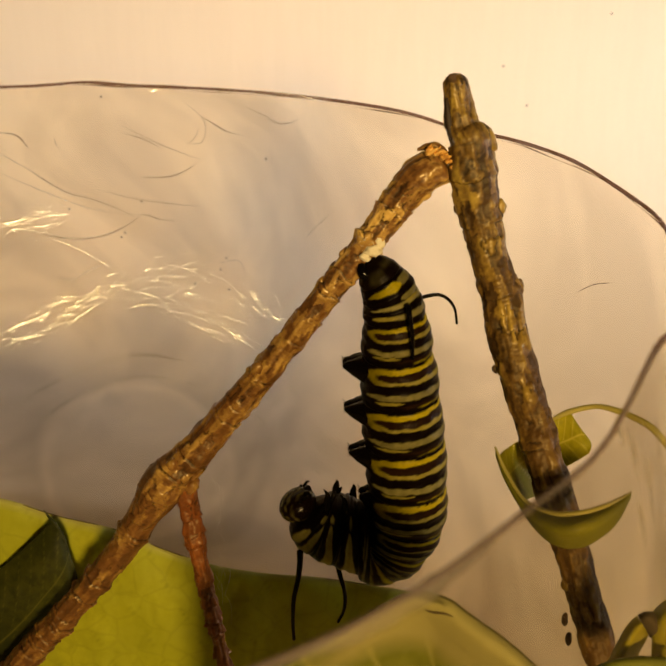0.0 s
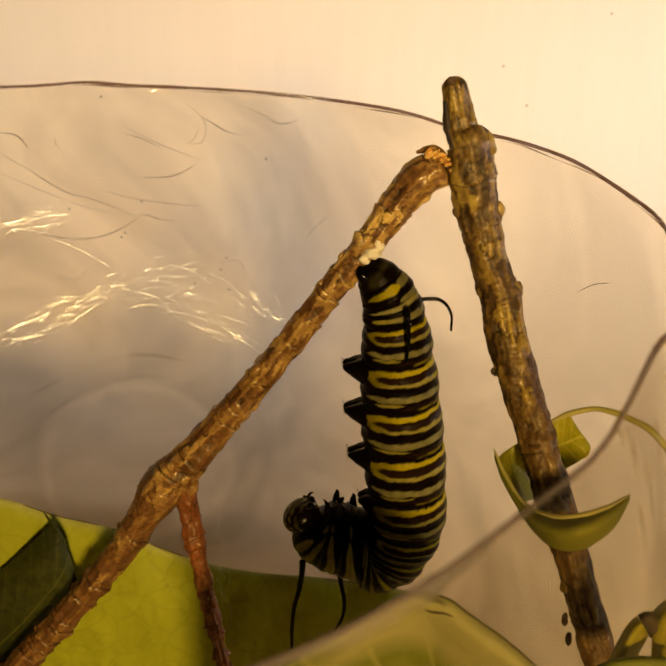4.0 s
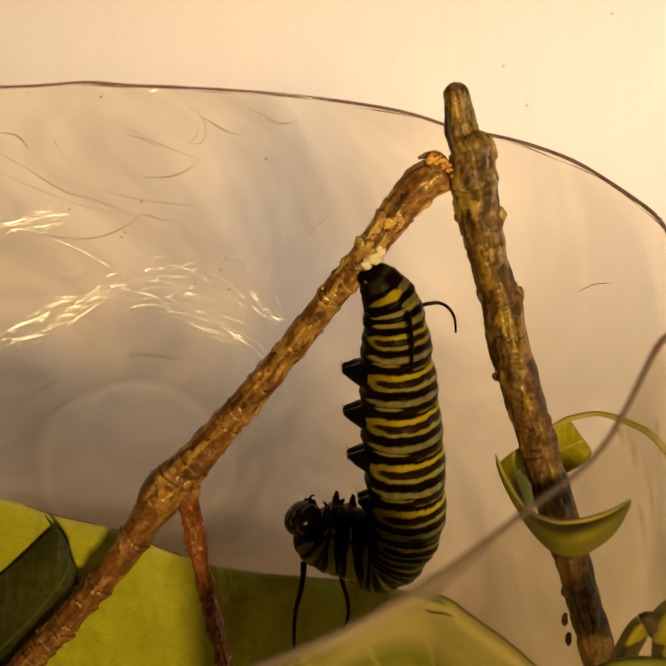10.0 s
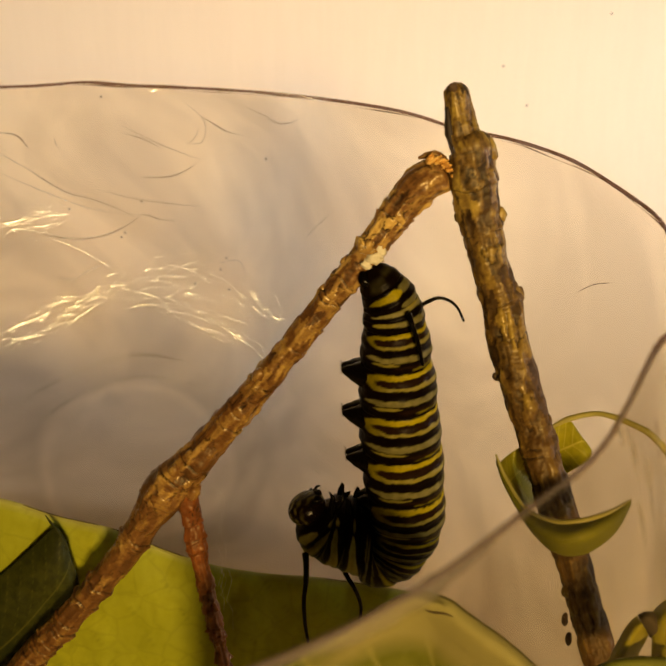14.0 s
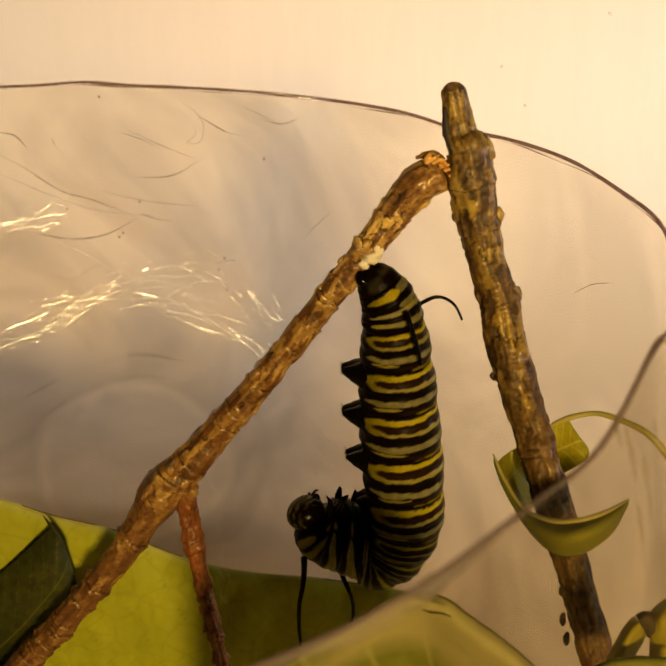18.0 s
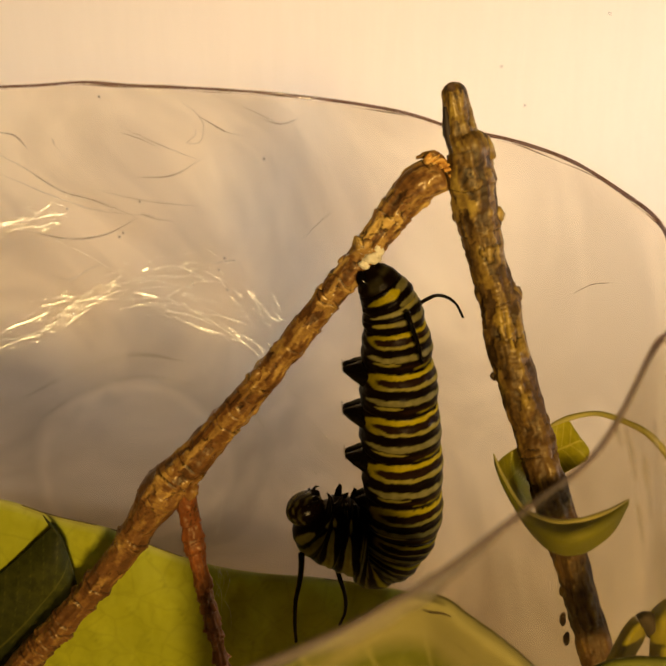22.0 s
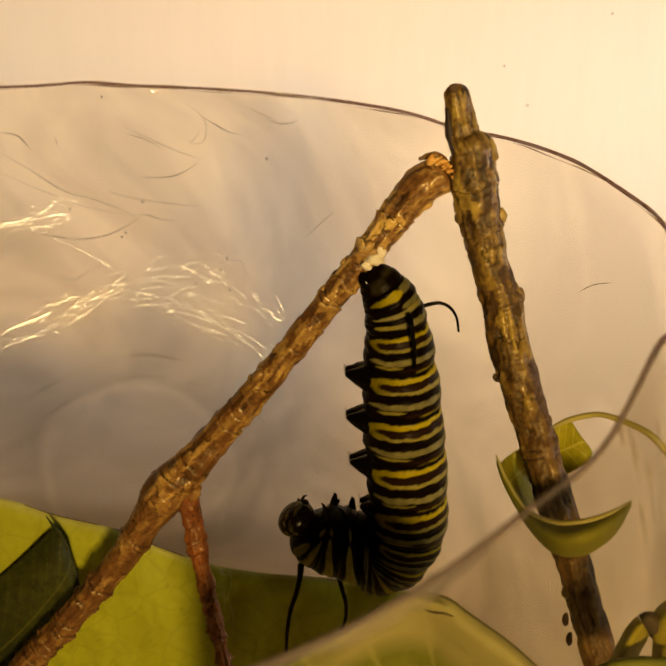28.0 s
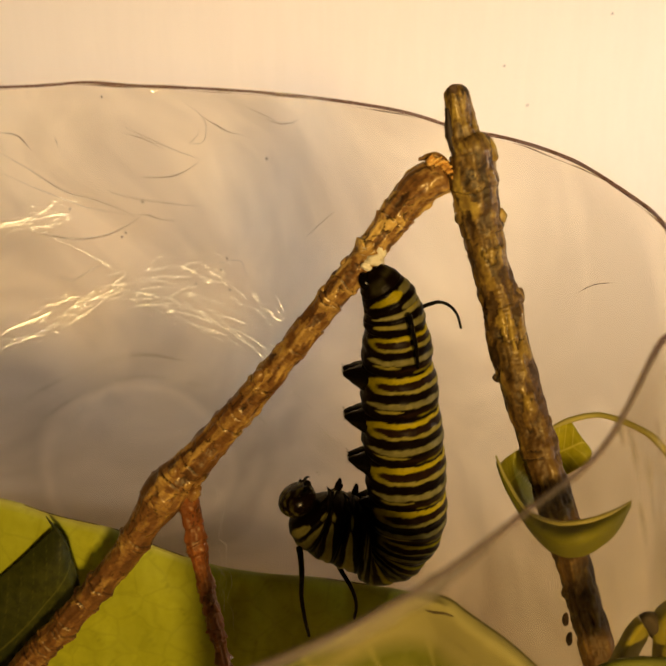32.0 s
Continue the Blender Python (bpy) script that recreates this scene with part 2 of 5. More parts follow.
def spline(points, count, values=None):
    """A smooth line (Catmull-Rom, even steps) through the points, with values carried along."""
    pts = [Vector(p) for p in points]
    ext = [2 * pts[0] - pts[1], *pts, 2 * pts[-1] - pts[-2]]
    dense, dval = [], []
    for i in range(1, len(ext) - 2):
        a, b, c, d = ext[i - 1:i + 3]
        for j in range(24):
            s = j / 24
            dense.append(0.5 * ((2 * b) + (c - a) * s + (2 * a - 5 * b + 4 * c - d) * s * s + (3 * b - a - 3 * c + d) * s ** 3))
            dval.append(i - 1 + s)
    dense.append(pts[-1])
    dval.append(len(pts) - 1)
    run = [0.0]
    for p, q in zip(dense, dense[1:]):
        run.append(run[-1] + (q - p).length)
    want = np.linspace(0, run[-1], count)
    arr = np.array([tuple(p) for p in dense])
    line = [Vector((float(np.interp(w, run, arr[:, 0])), float(np.interp(w, run, arr[:, 1])), float(np.interp(w, run, arr[:, 2])))) for w in want]
    if values is None:
        return line
    at = np.interp(want, run, dval)
    return line, [float(np.interp(k, range(len(values)), values)) for k in at]


def frames_along(line):
    """Tangent and two cross directions at each point, without twist."""
    out, side = [], None
    for i, p in enumerate(line):
        tan = (line[min(i + 1, len(line) - 1)] - line[max(i - 1, 0)]).normalized()
        if side is None:
            side = tan.cross(Vector((0, 1, 0)))
            side = side.normalized() if side.length > 0.01 else Vector((1, 0, 0))
        side = (side - tan * side.dot(tan)).normalized()
        out.append((tan, side, tan.cross(side)))
    return out


def tube(points, radii, around=16, step=0.4, relief=None, cap=True):
    """A tube along a smooth line. relief(place, angle, run, radius) gives (outward millimetres, crack 0 to 1, paleness 0 to 1)."""
    rough = sum((Vector(q) - Vector(p)).length for p, q in zip(points, points[1:]))
    count = max(4, int(rough / step))
    line, rad = spline(points, count, radii)
    fr = frames_along(line)
    verts, crack, tone = [], [], []
    for i, (p, r) in enumerate(zip(line, rad)):
        _, a, b = fr[i]
        for j in range(around):
            ang = 2 * math.pi * j / around
            way = a * math.cos(ang) + b * math.sin(ang)
            out, dark, pale = relief(p + way * r, ang, i * step, r) if relief else (0.0, 0.0, 0.5)
            verts.append(p + way * (r + out))
            crack.append(dark)
            tone.append(pale)
    faces = [(i * around + j, i * around + (j + 1) % around, (i + 1) * around + (j + 1) % around, (i + 1) * around + j)
             for i in range(count - 1) for j in range(around)]
    if cap:
        for i, sign in ((0, -1), (count - 1, 1)):
            k = len(verts)
            verts.append(line[i] + fr[i][0] * sign * rad[i] * 0.35)
            crack.append(0.2)
            tone.append(0.4)
            for j in range(around):
                f = (k, i * around + j, i * around + (j + 1) % around)
                faces.append(f if sign > 0 else f[::-1])
    return verts, faces, {"crack": crack, "tone": tone}


def blob(centre, radii, turn=None, rings=12, around=18, lump=0.12, seed=0.0, fine=1.3):
    """A lumpy ellipsoid."""
    verts, c = [], Vector(centre)
    turn = turn or Matrix.Identity(3)
    for i in range(rings + 1):
        th = math.pi * i / rings
        for j in range(around):
            ph = 2 * math.pi * j / around
            d = Vector((math.sin(th) * math.cos(ph), math.sin(th) * math.sin(ph), math.cos(th)))
            k = 1 + lump * noise.noise(d * fine + Vector((seed, seed * 2.3, 0)))
            verts.append(c + turn @ Vector((d.x * radii[0], d.y * radii[1], d.z * radii[2])) * k)
    faces = [(i * around + j, i * around + (j + 1) % around, (i + 1) * around + (j + 1) % around, (i + 1) * around + j)
             for i in range(rings) for j in range(around)]
    return verts, faces


def loft(rows, across=60, along=40, thick=0.25, ripple=0.15, veins=None, dry=None, seed=0.0):
    """A sheet through several lines, given as rows of points: smooth along and between, of real thickness.
    veins(u, v) and dry(u, v): 0 to 1, u along the rows, v from first row to last."""
    lines = [spline(r, across) for r in rows]
    cols = [spline([ln[i] for ln in lines], along) for i in range(across)]
    grid = [[cols[i][k] for i in range(across)] for k in range(along)]
    nrm = [[None] * across for _ in range(along)]
    for k in range(along):
        for i in range(across):
            du = grid[k][min(i + 1, across - 1)] - grid[k][max(i - 1, 0)]
            dv = grid[min(k + 1, along - 1)][i] - grid[max(k - 1, 0)][i]
            n = du.cross(dv)
            nrm[k][i] = n.normalized() if n.length > 1e-9 else Vector((0, -1, 0))
    verts, vein, parch = [], [], []
    for side in (0.5, -0.5):
        for k in range(along):
            for i in range(across):
                u, v = i / (across - 1), k / (along - 1)
                p = grid[k][i]
                w = ripple * (noise.noise(p * 0.22 + Vector((seed, 0, 0))) + 0.35 * noise.noise(p * 0.9 + Vector((0, seed, 0))))
                ve = veins(u, v) if veins else 0.0
                edge = min(1.0, 8 * min(u, 1 - u, v, 1 - v) + 0.25)
                verts.append(p + nrm[k][i] * (w - 0.10 * ve * (1 if side > 0 else 0.3) + side * thick * edge))
                vein.append(ve)
                parch.append(dry(u, v) if dry else 0.0)
    n = across * along
    faces = []
    for k in range(along - 1):
        for i in range(across - 1):
            q = (k * across + i, k * across + i + 1, (k + 1) * across + i + 1, (k + 1) * across + i)
            faces += [q, tuple(x + n for x in q[::-1])]
    rim = [i for i in range(across)] + [k * across + across - 1 for k in range(1, along)] + \
          [(along - 1) * across + i for i in range(across - 2, -1, -1)] + [k * across for k in range(along - 2, 0, -1)]
    faces += [(b, a, a + n, b + n) for a, b in zip(rim, rim[1:] + rim[:1])]
    return verts, faces, {"vein": vein, "dry": parch}


def box(x0, x1, y0, y1, z0, z1):
    v = [(x, y, z) for x in (x0, x1) for y in (y0, y1) for z in (z0, z1)]
    return v, [(0, 1, 3, 2), (4, 6, 7, 5), (0, 4, 5, 1), (2, 3, 7, 6), (0, 2, 6, 4), (1, 5, 7, 3)]


# ---- setting ----
def setting():
    # the board: flat under the tub, and curving up into an upright sheet behind it
    prof = [(-160, 0), (-60, 0), (20, 0), (66, 0)]
    for k in range(1, 13):
        a = math.pi / 2 * k / 12
        prof.append((66 + 64 * math.sin(a), 64 - 64 * math.cos(a)))
    prof += [(130, 120), (130, 250), (130, 420), (130, 620)]
    back = [(y + 0.35 if z > 1 else y, z - 0.35 if y < 120 else z) for y, z in prof]
    xs = (-600, -300, 0, 300, 600)
    n = len(prof)
    verts = [(x, y, z) for x in xs for y, z in prof] + [(x, y, z) for x in xs for y, z in back]
    off = len(xs) * n
    faces = []
    for i in range(len(xs) - 1):
        for k in range(n - 1):
            q = (i * n + k, (i + 1) * n + k, (i + 1) * n + k + 1, i * n + k + 1)
            faces += [q, tuple(x + off for x in q[::-1])]
    solo("backdrop", (verts, faces), BOARD, "pale cream card curving up behind the tub", "backdrop", kind="structure", at=(0, 0, 0))
    solo("table_top", box(-900, 900, -700, 500, -30, -0.4), TABLE, "tan wooden tabletop under the tub", "table top", kind="structure", at=(0, 0, -30), smooth=False)
    # the room round it
    L, H, B = 1500, 1700, -760
    walls = (("wall_north", (-L, L, 1400, 1460, B, H)), ("wall_south", (-L, L, -1460, -1400, B, H)), ("wall_east", (L, L + 60, -1460, 1460, B, H)),
             ("wall_west", (-L - 60, -L, -1460, 1460, B, H)), ("floor", (-L - 60, L + 60, -1460, 1460, B - 60, B)), ("ceiling", (-L - 60, L + 60, -1460, 1460, H, H + 60)))
    for name, b in walls:
        solo(name, box(*b), ROOM, "plain painted room " + name.split("_")[0], name.split("_")[0], kind="structure", smooth=False)


setting()


# ---- tub ----
def ring_point(ang, r, z):
    return Vector((TUB_X + r * math.cos(ang), TUB_Y + r * math.sin(ang), z))


def rim_rise(a):
    """The cut edge is uneven: it rises and dips along the way round."""
    d = (math.degrees(a) + 180) % 360 - 180
    return (2.0 * math.exp(-((d + 30.5) / 4.4) ** 2) - 0.55 * math.exp(-((d + 38.5) / 3.5) ** 2) - 0.58 * math.exp(-((d + 52) / 6.5) ** 2) + 1.3 * math.exp(-((d + 9) / 11) ** 2) + 0.45 * math.exp(-((d - 13) / 9) ** 2) + 0.5 * math.exp(-((d - 90) / 4.5) ** 2)
            - 0.65 * math.exp(-((d - 34) / 6) ** 2) - 0.10)


def tub():
    t = thing("plastic_tub", (TUB_X, TUB_Y, 0.2), "clear scuffed plastic tub holding the twig and leaves", "tub")
    n = 128
    prof = [(0.5, 1.0), (30, 1.0), (TUB_R - 6, 1.0), (TUB_R - 1, 1.6), (TUB_R + 2, 3.4), (TUB_R + 3.6, 6)] + [(tub_radius(z), z) for z in (12, 20, 28, 36, 44, 52, 60, 66, 72, TUB_RIM - 0.3)]
    inner = [(max(0.4, r - 0.35), z + (0.4 if z < 2 else 0.0)) for r, z in prof]
    loop = prof + inner[::-1]
    verts = []
    for r, z in loop:
        for j in range(n):
            a = 2 * math.pi * j / n
            verts.append(ring_point(a, r, z + (rim_rise(a) if z > 70 else 0.0)))
    faces = [(i * n + j, i * n + (j + 1) % n, (i + 1) * n + (j + 1) % n, (i + 1) * n + j) for i in range(len(loop) - 1) for j in range(n)]
    part("wall", (verts, faces), TUB_PLASTIC, t)
    # rolled lip, slightly uneven
    m = 360
    pts, rv = [], []
    for j in range(m + 1):
        a = 2 * math.pi * j / m
        pts.append(ring_point(a, TUB_R - 0.15, TUB_RIM + rim_rise(a)))
        rv.append(0.185 + 0.055 * math.sin(a) + 0.10 * noise.noise(Vector((a * 9, 3, 0))) * (0.55 + 0.45 * math.sin(a)))
    part("lip", tube(pts, rv, 10, 1.2, cap=False), RIM_PLASTIC, t, "thin dark uneven cut edge")
    # a faint ridge just under the cut
    low = [ring_point(2 * math.pi * j / m, TUB_R - 0.1, TUB_RIM - 0.40 + rim_rise(2 * math.pi * j / m) + 0.4 * noise.noise(Vector((j * 0.09, 0, 0)))) for j in range(m + 1)]
    part("ridge", tube(low, [max(0.004, 0.02 + 0.13 * noise.noise(Vector((j * 0.12, 9, 0)))) for j in range(m + 1)], 8, 1.2, cap=False), RIM_PLASTIC, t)
    return t


TUB = tub()

# ---- twig ----
random.seed(4)
RINGS = [random.uniform(0, 90) for _ in range(46)]


def bark(scale, scars, plates=0.55, grain=0.5, step=0.26, lift=0.0):
    """Relief of bark: thin plates with dark seams, wrinkles along the shoot, and collars where leaves once stood."""
    def f(p, ang, run, r):
        q = Vector((p.x, p.y, p.z))
        ca, sa = math.cos(ang), math.sin(ang)
        lump = noise.noise(q * 0.38) * 0.15 + noise.noise(q * 0.95 + Vector((5, 0, 0))) * 0.10
        bend = 0.8 * noise.noise(q * 0.8 + Vector((3, 1, 2)))
        streak = noise.noise(Vector((ca * 3.4, sa * 3.4, run * 0.22 + bend)))
        thread = noise.noise(Vector((ca * 8.0, sa * 8.0, run * 0.55 + bend + 31)))
        spotted = Vector((ca * r * plates * 1.5 + 0.4 * bend, sa * r * plates * 1.5, run * plates * 0.62 + 0.5 * streak))
        near, cells = noise.voronoi(spotted)
        own = noise.cell(cells[0] * 7.3)
        seam = max(0.0, 1 - (near[1] - near[0]) * 7.5)
        open_ = max(0.0, min(1.0, 0.30 + 2.6 * noise.noise(q * 0.42 + Vector((9, 3, 1)))))
        crack = 0.85 * seam * open_
        crack = max(crack, 0.5 * max(0.0, 1 - abs(thread) * 9) * max(0.0, min(1.0, 2.6 * noise.noise(q * 0.6 + Vector((2, 7, 5))))))
        collar = 0.0
        for s in RINGS[:scars]:
            d = run - s - 0.45 * noise.noise(Vector((ca * 1.1, sa * 1.1, s)))
            if -1.6 < d < 0.26:
                k = 0.55 + 1.1 * noise.noise(Vector((ca * 1.2, sa * 1.2, s * 3)))
                if d < 0:
                    collar = max(collar, step * (1 + d / 1.6) ** 2 * max(0.0, k + 0.15))
                else:
                    crack = max(crack, (1 - d / 0.26) * max(0.0, min(1.0, k + 0.1)))
        fine = noise.noise(q * 2.4) * 0.050 + noise.noise(q * 5.2) * 0.034
        out = lump + 0.055 * math.tanh(4 * streak) + grain * 0.06 * thread + 0.07 * (own - 0.5) * open_ + collar + fine - 0.12 * crack
        tone = 0.53 + 0.28 * (own - 0.5) + 0.30 * streak + grain * 0.16 * thread + 0.45 * collar + 3.0 * fine + lift * min(1.0, run / 70)
        return scale * out, min(1.0, crack), max(0.0, min(1.0, tone))
    return f


def knob(p, r, axis, material, parent):
    """A bud or leaf scar: an oval blister sunk into the bark, longer along the shoot."""
    k = min(range(1, len(axis)), key=lambda i: (axis[i] - p).length)
    tan = (axis[k] - axis[k - 1]).normalized()
    side = tan.cross(Vector((0, 1, 0))).normalized()
    turn = Matrix((side, tan.cross(side), tan)).transposed()
    c = p + (axis[k] - p) * 0.16
    v, f = blob(c, (r * 1.15, r * 1.15, r * 1.5), turn, 12, 16, 0.35, p.x + p.z, 1.6)
    return part("bud", (v, f, {"tone": [0.66 + 0.4 * noise.noise(q * 1.2) for q in v]}), material, parent)


def twig():
    base = spot(12.3, -5, -2)
    t = thing("twig", (base.x, base.y, 8), "snapped brown twig with rough bark leaning in a clear tub", "twig")
    stem_pts = [spot(12.25, 25.24, 0), spot(12.34, 24.81, 0), spot(12.47, 24.17, 0), spot(12.77, 22.27, 0), spot(13.2, 19.95, -0.5), spot(13.89, 18.58, -1), spot(14.15, 16.08, -1), spot(14.53, 13.07, -1), spot(15.69, 7.91, -2), spot(16.86, 3.61, -3), spot(17.8, -1.12, -5), spot(19.09, -5.85, -7),
                spot(20.21, -9.29, -8), spot(21.37, -13.59, -10), spot(22.45, -17.03, -11), spot(24.12, -22.19, -13), spot(25.28, -26.92, -15), spot(26.7, -31.65, -17), spot(28.64, -37.67, -20), spot(30.36, -43.69, -23)]
    stem_r = [0.645, 0.989, 1.161, 1.29, 1.505, 2.021, 2.15, 2.193, 1.849, 1.935, 1.978, 1.935, 1.849, 1.763, 1.806, 1.677, 1.591, 1.591, 1.591, 1.591]
    part("stem", tube(stem_pts, stem_r, 72, 0.10, bark(1.2, 9, 0.85, 1.3, 0.13)), BARK_STEM, t, "olive and brown cracked bark")
    branch_pts = [spot(-36.08, -39.13, 0), spot(-30.96, -33.28, 0), spot(-26.92, -28.98, 0), spot(-22.1, -23.43, 0), spot(-18.79, -18.66, 0), spot(-16.77, -15.69, 0), spot(-14.15, -12.99, 0), spot(-10.15, -8.38, 0), spot(-5.2, -2.67, 0), spot(-0.69, 3.14, 0),
                  spot(3.35, 8.17, 0), spot(6.45, 12.25, 0), spot(8.86, 15.14, 0), spot(11.01, 16.34, 0)]
    branch_r = [1.72, 1.677, 1.591, 1.634, 1.85, 2.65, 1.95, 1.591, 1.419, 1.376, 1.462, 1.634, 1.935, 1.806]
    part("branch", tube(branch_pts, branch_r, 64, 0.10, bark(1.2, 30, 0.8, 0.6, 0.24, 0.25)), BARK_BRANCH, t, "glossy reddish-brown bark, snapped at its top")
    part("side_shoot", tube([spot(-16.3, -14.45, 0), spot(-14.92, -16.38, -0.5), spot(-14.15, -19.61, -1), spot(-13.42, -23.48, -1.5), spot(-12.3, -28.21, -2), spot(-11.09, -33.15, -2), spot(-10.06, -37.67, -2)],
                            [1.72, 1.247, 1.075, 0.903, 0.86, 0.817, 0.774], 40, 0.12, bark(1.25, 46, 1.1, 0.7)), BARK_RED, t, "thin rusty-red side shoot")
    # cut top of the stem: a dark pith scar
    part("pith", blob(spot(12.13, 24.94, -0.85), (0.43, 0.258, 0.387), lump=0.5), DROPPING, t)
    part("bark_gap", tube([spot(11.52, 22.96, -0.9), spot(11.74, 20.98, -1.1), spot(12.08, 19.18, -1.4), spot(12.64, 18.49, -1.9)], [0.1, 0.26, 0.28, 0.12], 12, 0.2, bark(0.8, 10)), PITH, t, "dark strip where the bark is gone")
    # torn wood at the break
    chips = []
    random.seed(8)
    for k in range(26):
        s = k / 25
        p = spot(9.6 + 3.3 * s, 17.75 - 1.9 * s * s, -1.1 - 0.9 * random.random())
        ln = random.uniform(0.35, 0.75)
        way = Vector((random.uniform(-0.1, 0.9), random.uniform(-0.6, 0.0), random.uniform(0.1, 0.7))).normalized()
        chips.append(tube([p - way * 0.6, p + way * ln * 0.4, p + way * ln], [0.20, 0.17, 0.04], 7, 0.15))
    part("torn_fibres", merge(*chips), WOOD, t, "splintered orange wood at the break")
    part("torn_bark", tube([spot(8.64, 17.72, -0.4), spot(10.15, 18.15, -0.8), spot(11.52, 17.16, -1), spot(12.86, 16.51, -1.2), spot(12.73, 14.79, -1.4)], [0.2, 0.36, 0.42, 0.5, 0.4], 20, 0.1, bark(1.4, 40)), BARK_BRANCH, t)
    # buds and scars standing proud of the bark
    branch_axis, stem_axis = spline(branch_pts, 160), spline(stem_pts, 160)
    for (p, r) in ((spot(0.95, 7.57, 0), 0.344), (spot(-1.2, 4.6, 0), 0.387), (spot(-5.63, -1.07, 0), 0.387), (spot(-10.23, -7.05, 0), 0.344), (spot(-13.54, -10.45, 0), 0.344), (spot(-16.3, -13.85, -1.6), 0.602), (spot(-7.7, -7.91, 0), 0.43),
                   (spot(-4.99, -3.78, -0.6), 0.473), (spot(-12.51, -12.3, -1.4), 0.516), (spot(-0.34, 1.72, 0), 0.387), (spot(6.92, 11.27, 0), 0.516), (spot(9.72, 13.07, 0), 0.43), (spot(-7.78, -4.13, -1.3), 0.516), (spot(-21.16, -24.12, 0), 0.473),
                   (spot(-24.68, -24.42, 0), 0.387), (spot(-16.73, -17.03, -2.2), 0.645), (spot(-18.83, -15.91, 0), 0.86), (spot(-14.02, -16.38, -1.4), 0.688), (spot(-18.4, -17.24, -2), 0.559), (spot(2.41, 6.54, -1.2), 0.473), (spot(3.48, 9.07, -1.5), 0.387)):
        knob(p, r, branch_axis, BARK_BRANCH, t)
    for (p, r) in ((spot(-14.6, -14.6, -1.6), 0.5), (spot(-16.9, -18.0, -1.7), 0.5), (spot(-12.3, -12.5, -1.2), 0.45)):
        knob(p, r, branch_axis, BARK_BRANCH, t)
    for (p, r) in ((spot(15.82, 18.75, -1), 0.817), (spot(17.37, 12.21, -1.5), 0.473), (spot(19.01, 4.04, -3), 0.559), (spot(18.83, 4.47, -3.5), 0.387), (spot(12.3, 11.7, -1), 0.387), (spot(15.74, 0.09, -5), 0.473), (spot(17.5, -5.2, -7), 0.344),
                   (spot(19.26, -11.01, -9), 0.387), (spot(18.96, -3.35, -7), 0.43), (spot(13.93, 7.91, -2), 0.301), (spot(23.26, -26.27, -15), 0.387), (spot(25.11, -30.79, -17), 0.43)):
        knob(p, r, stem_axis, BARK_STEM, t)
    part("bud_scale", merge(blob(spot(16.51, -4.3, -6), (0.387, 0.344, 0.43), lump=0.4), tube([spot(16.68, -4.3, -6), spot(17.54, -4.47, -6.5)], [0.2, 0.25], 8, 0.2)), BARK_STEM, t)
    # silk button that holds the caterpillar
    pad = [blob(spot(4.04, 7.61, -1.4), (0.86, 0.688, 0.559), lump=0.5, seed=3), blob(spot(3.35, 6.97, -1.6), (0.559, 0.43, 0.387), lump=0.5), blob(spot(4.77, 8.34, -1.2), (0.473, 0.387, 0.774), lump=0.5, seed=6)]
    random.seed(12)
    for k in range(22):
        p = spot(random.uniform(3.0, 5.2), random.uniform(7.0, 9.4), -1.75)
        q = p + Vector((random.uniform(-0.7, 0.7), random.uniform(-0.1, 0.15), random.uniform(-0.6, 0.6)))
        pad.append(tube([p, (p + q) / 2 + Vector((0, -0.1, 0.05)), q], [0.010, 0.013, 0.008], 5, 0.3))
    for k in range(16):
        v = random.uniform(-28.0, -15.5)
        u = -11.9 + (-15.5 - v) * 0.09 + random.uniform(-0.5, 0.6)
        pad.append(tube([spot(u - random.uniform(0.2, 1.2), v + random.uniform(0.4, 1.8), -0.8), spot(u + 0.2, v, -0.8), spot(u + random.uniform(-0.6, 0.5), v - random.uniform(0.8, 2.4), -1)], [0.006, 0.009, 0.006], 5, 0.3))
    part("silk_pad", merge(*pad[:3]), SILK, t, "white silk button spun onto the bark")
    tagged(part("silk_threads", merge(*pad[3:]), SILK, t), kind="stuff")
    return t


TWIG = twig()


def ribs(count, mid=0.5, slope=0.8, width=0.012):
    """Veins: a midrib along u at v = mid, and slanting side veins."""
    def f(u, v):
        a = max(0.0, 1 - abs(v - mid) / (width * 1.6))
        d = abs(((u - slope * abs(v - mid)) * count) % 1.0 - 0.5) / count
        return max(a, 0.75 * max(0.0, 1 - d / (width * 0.8)))
    return f


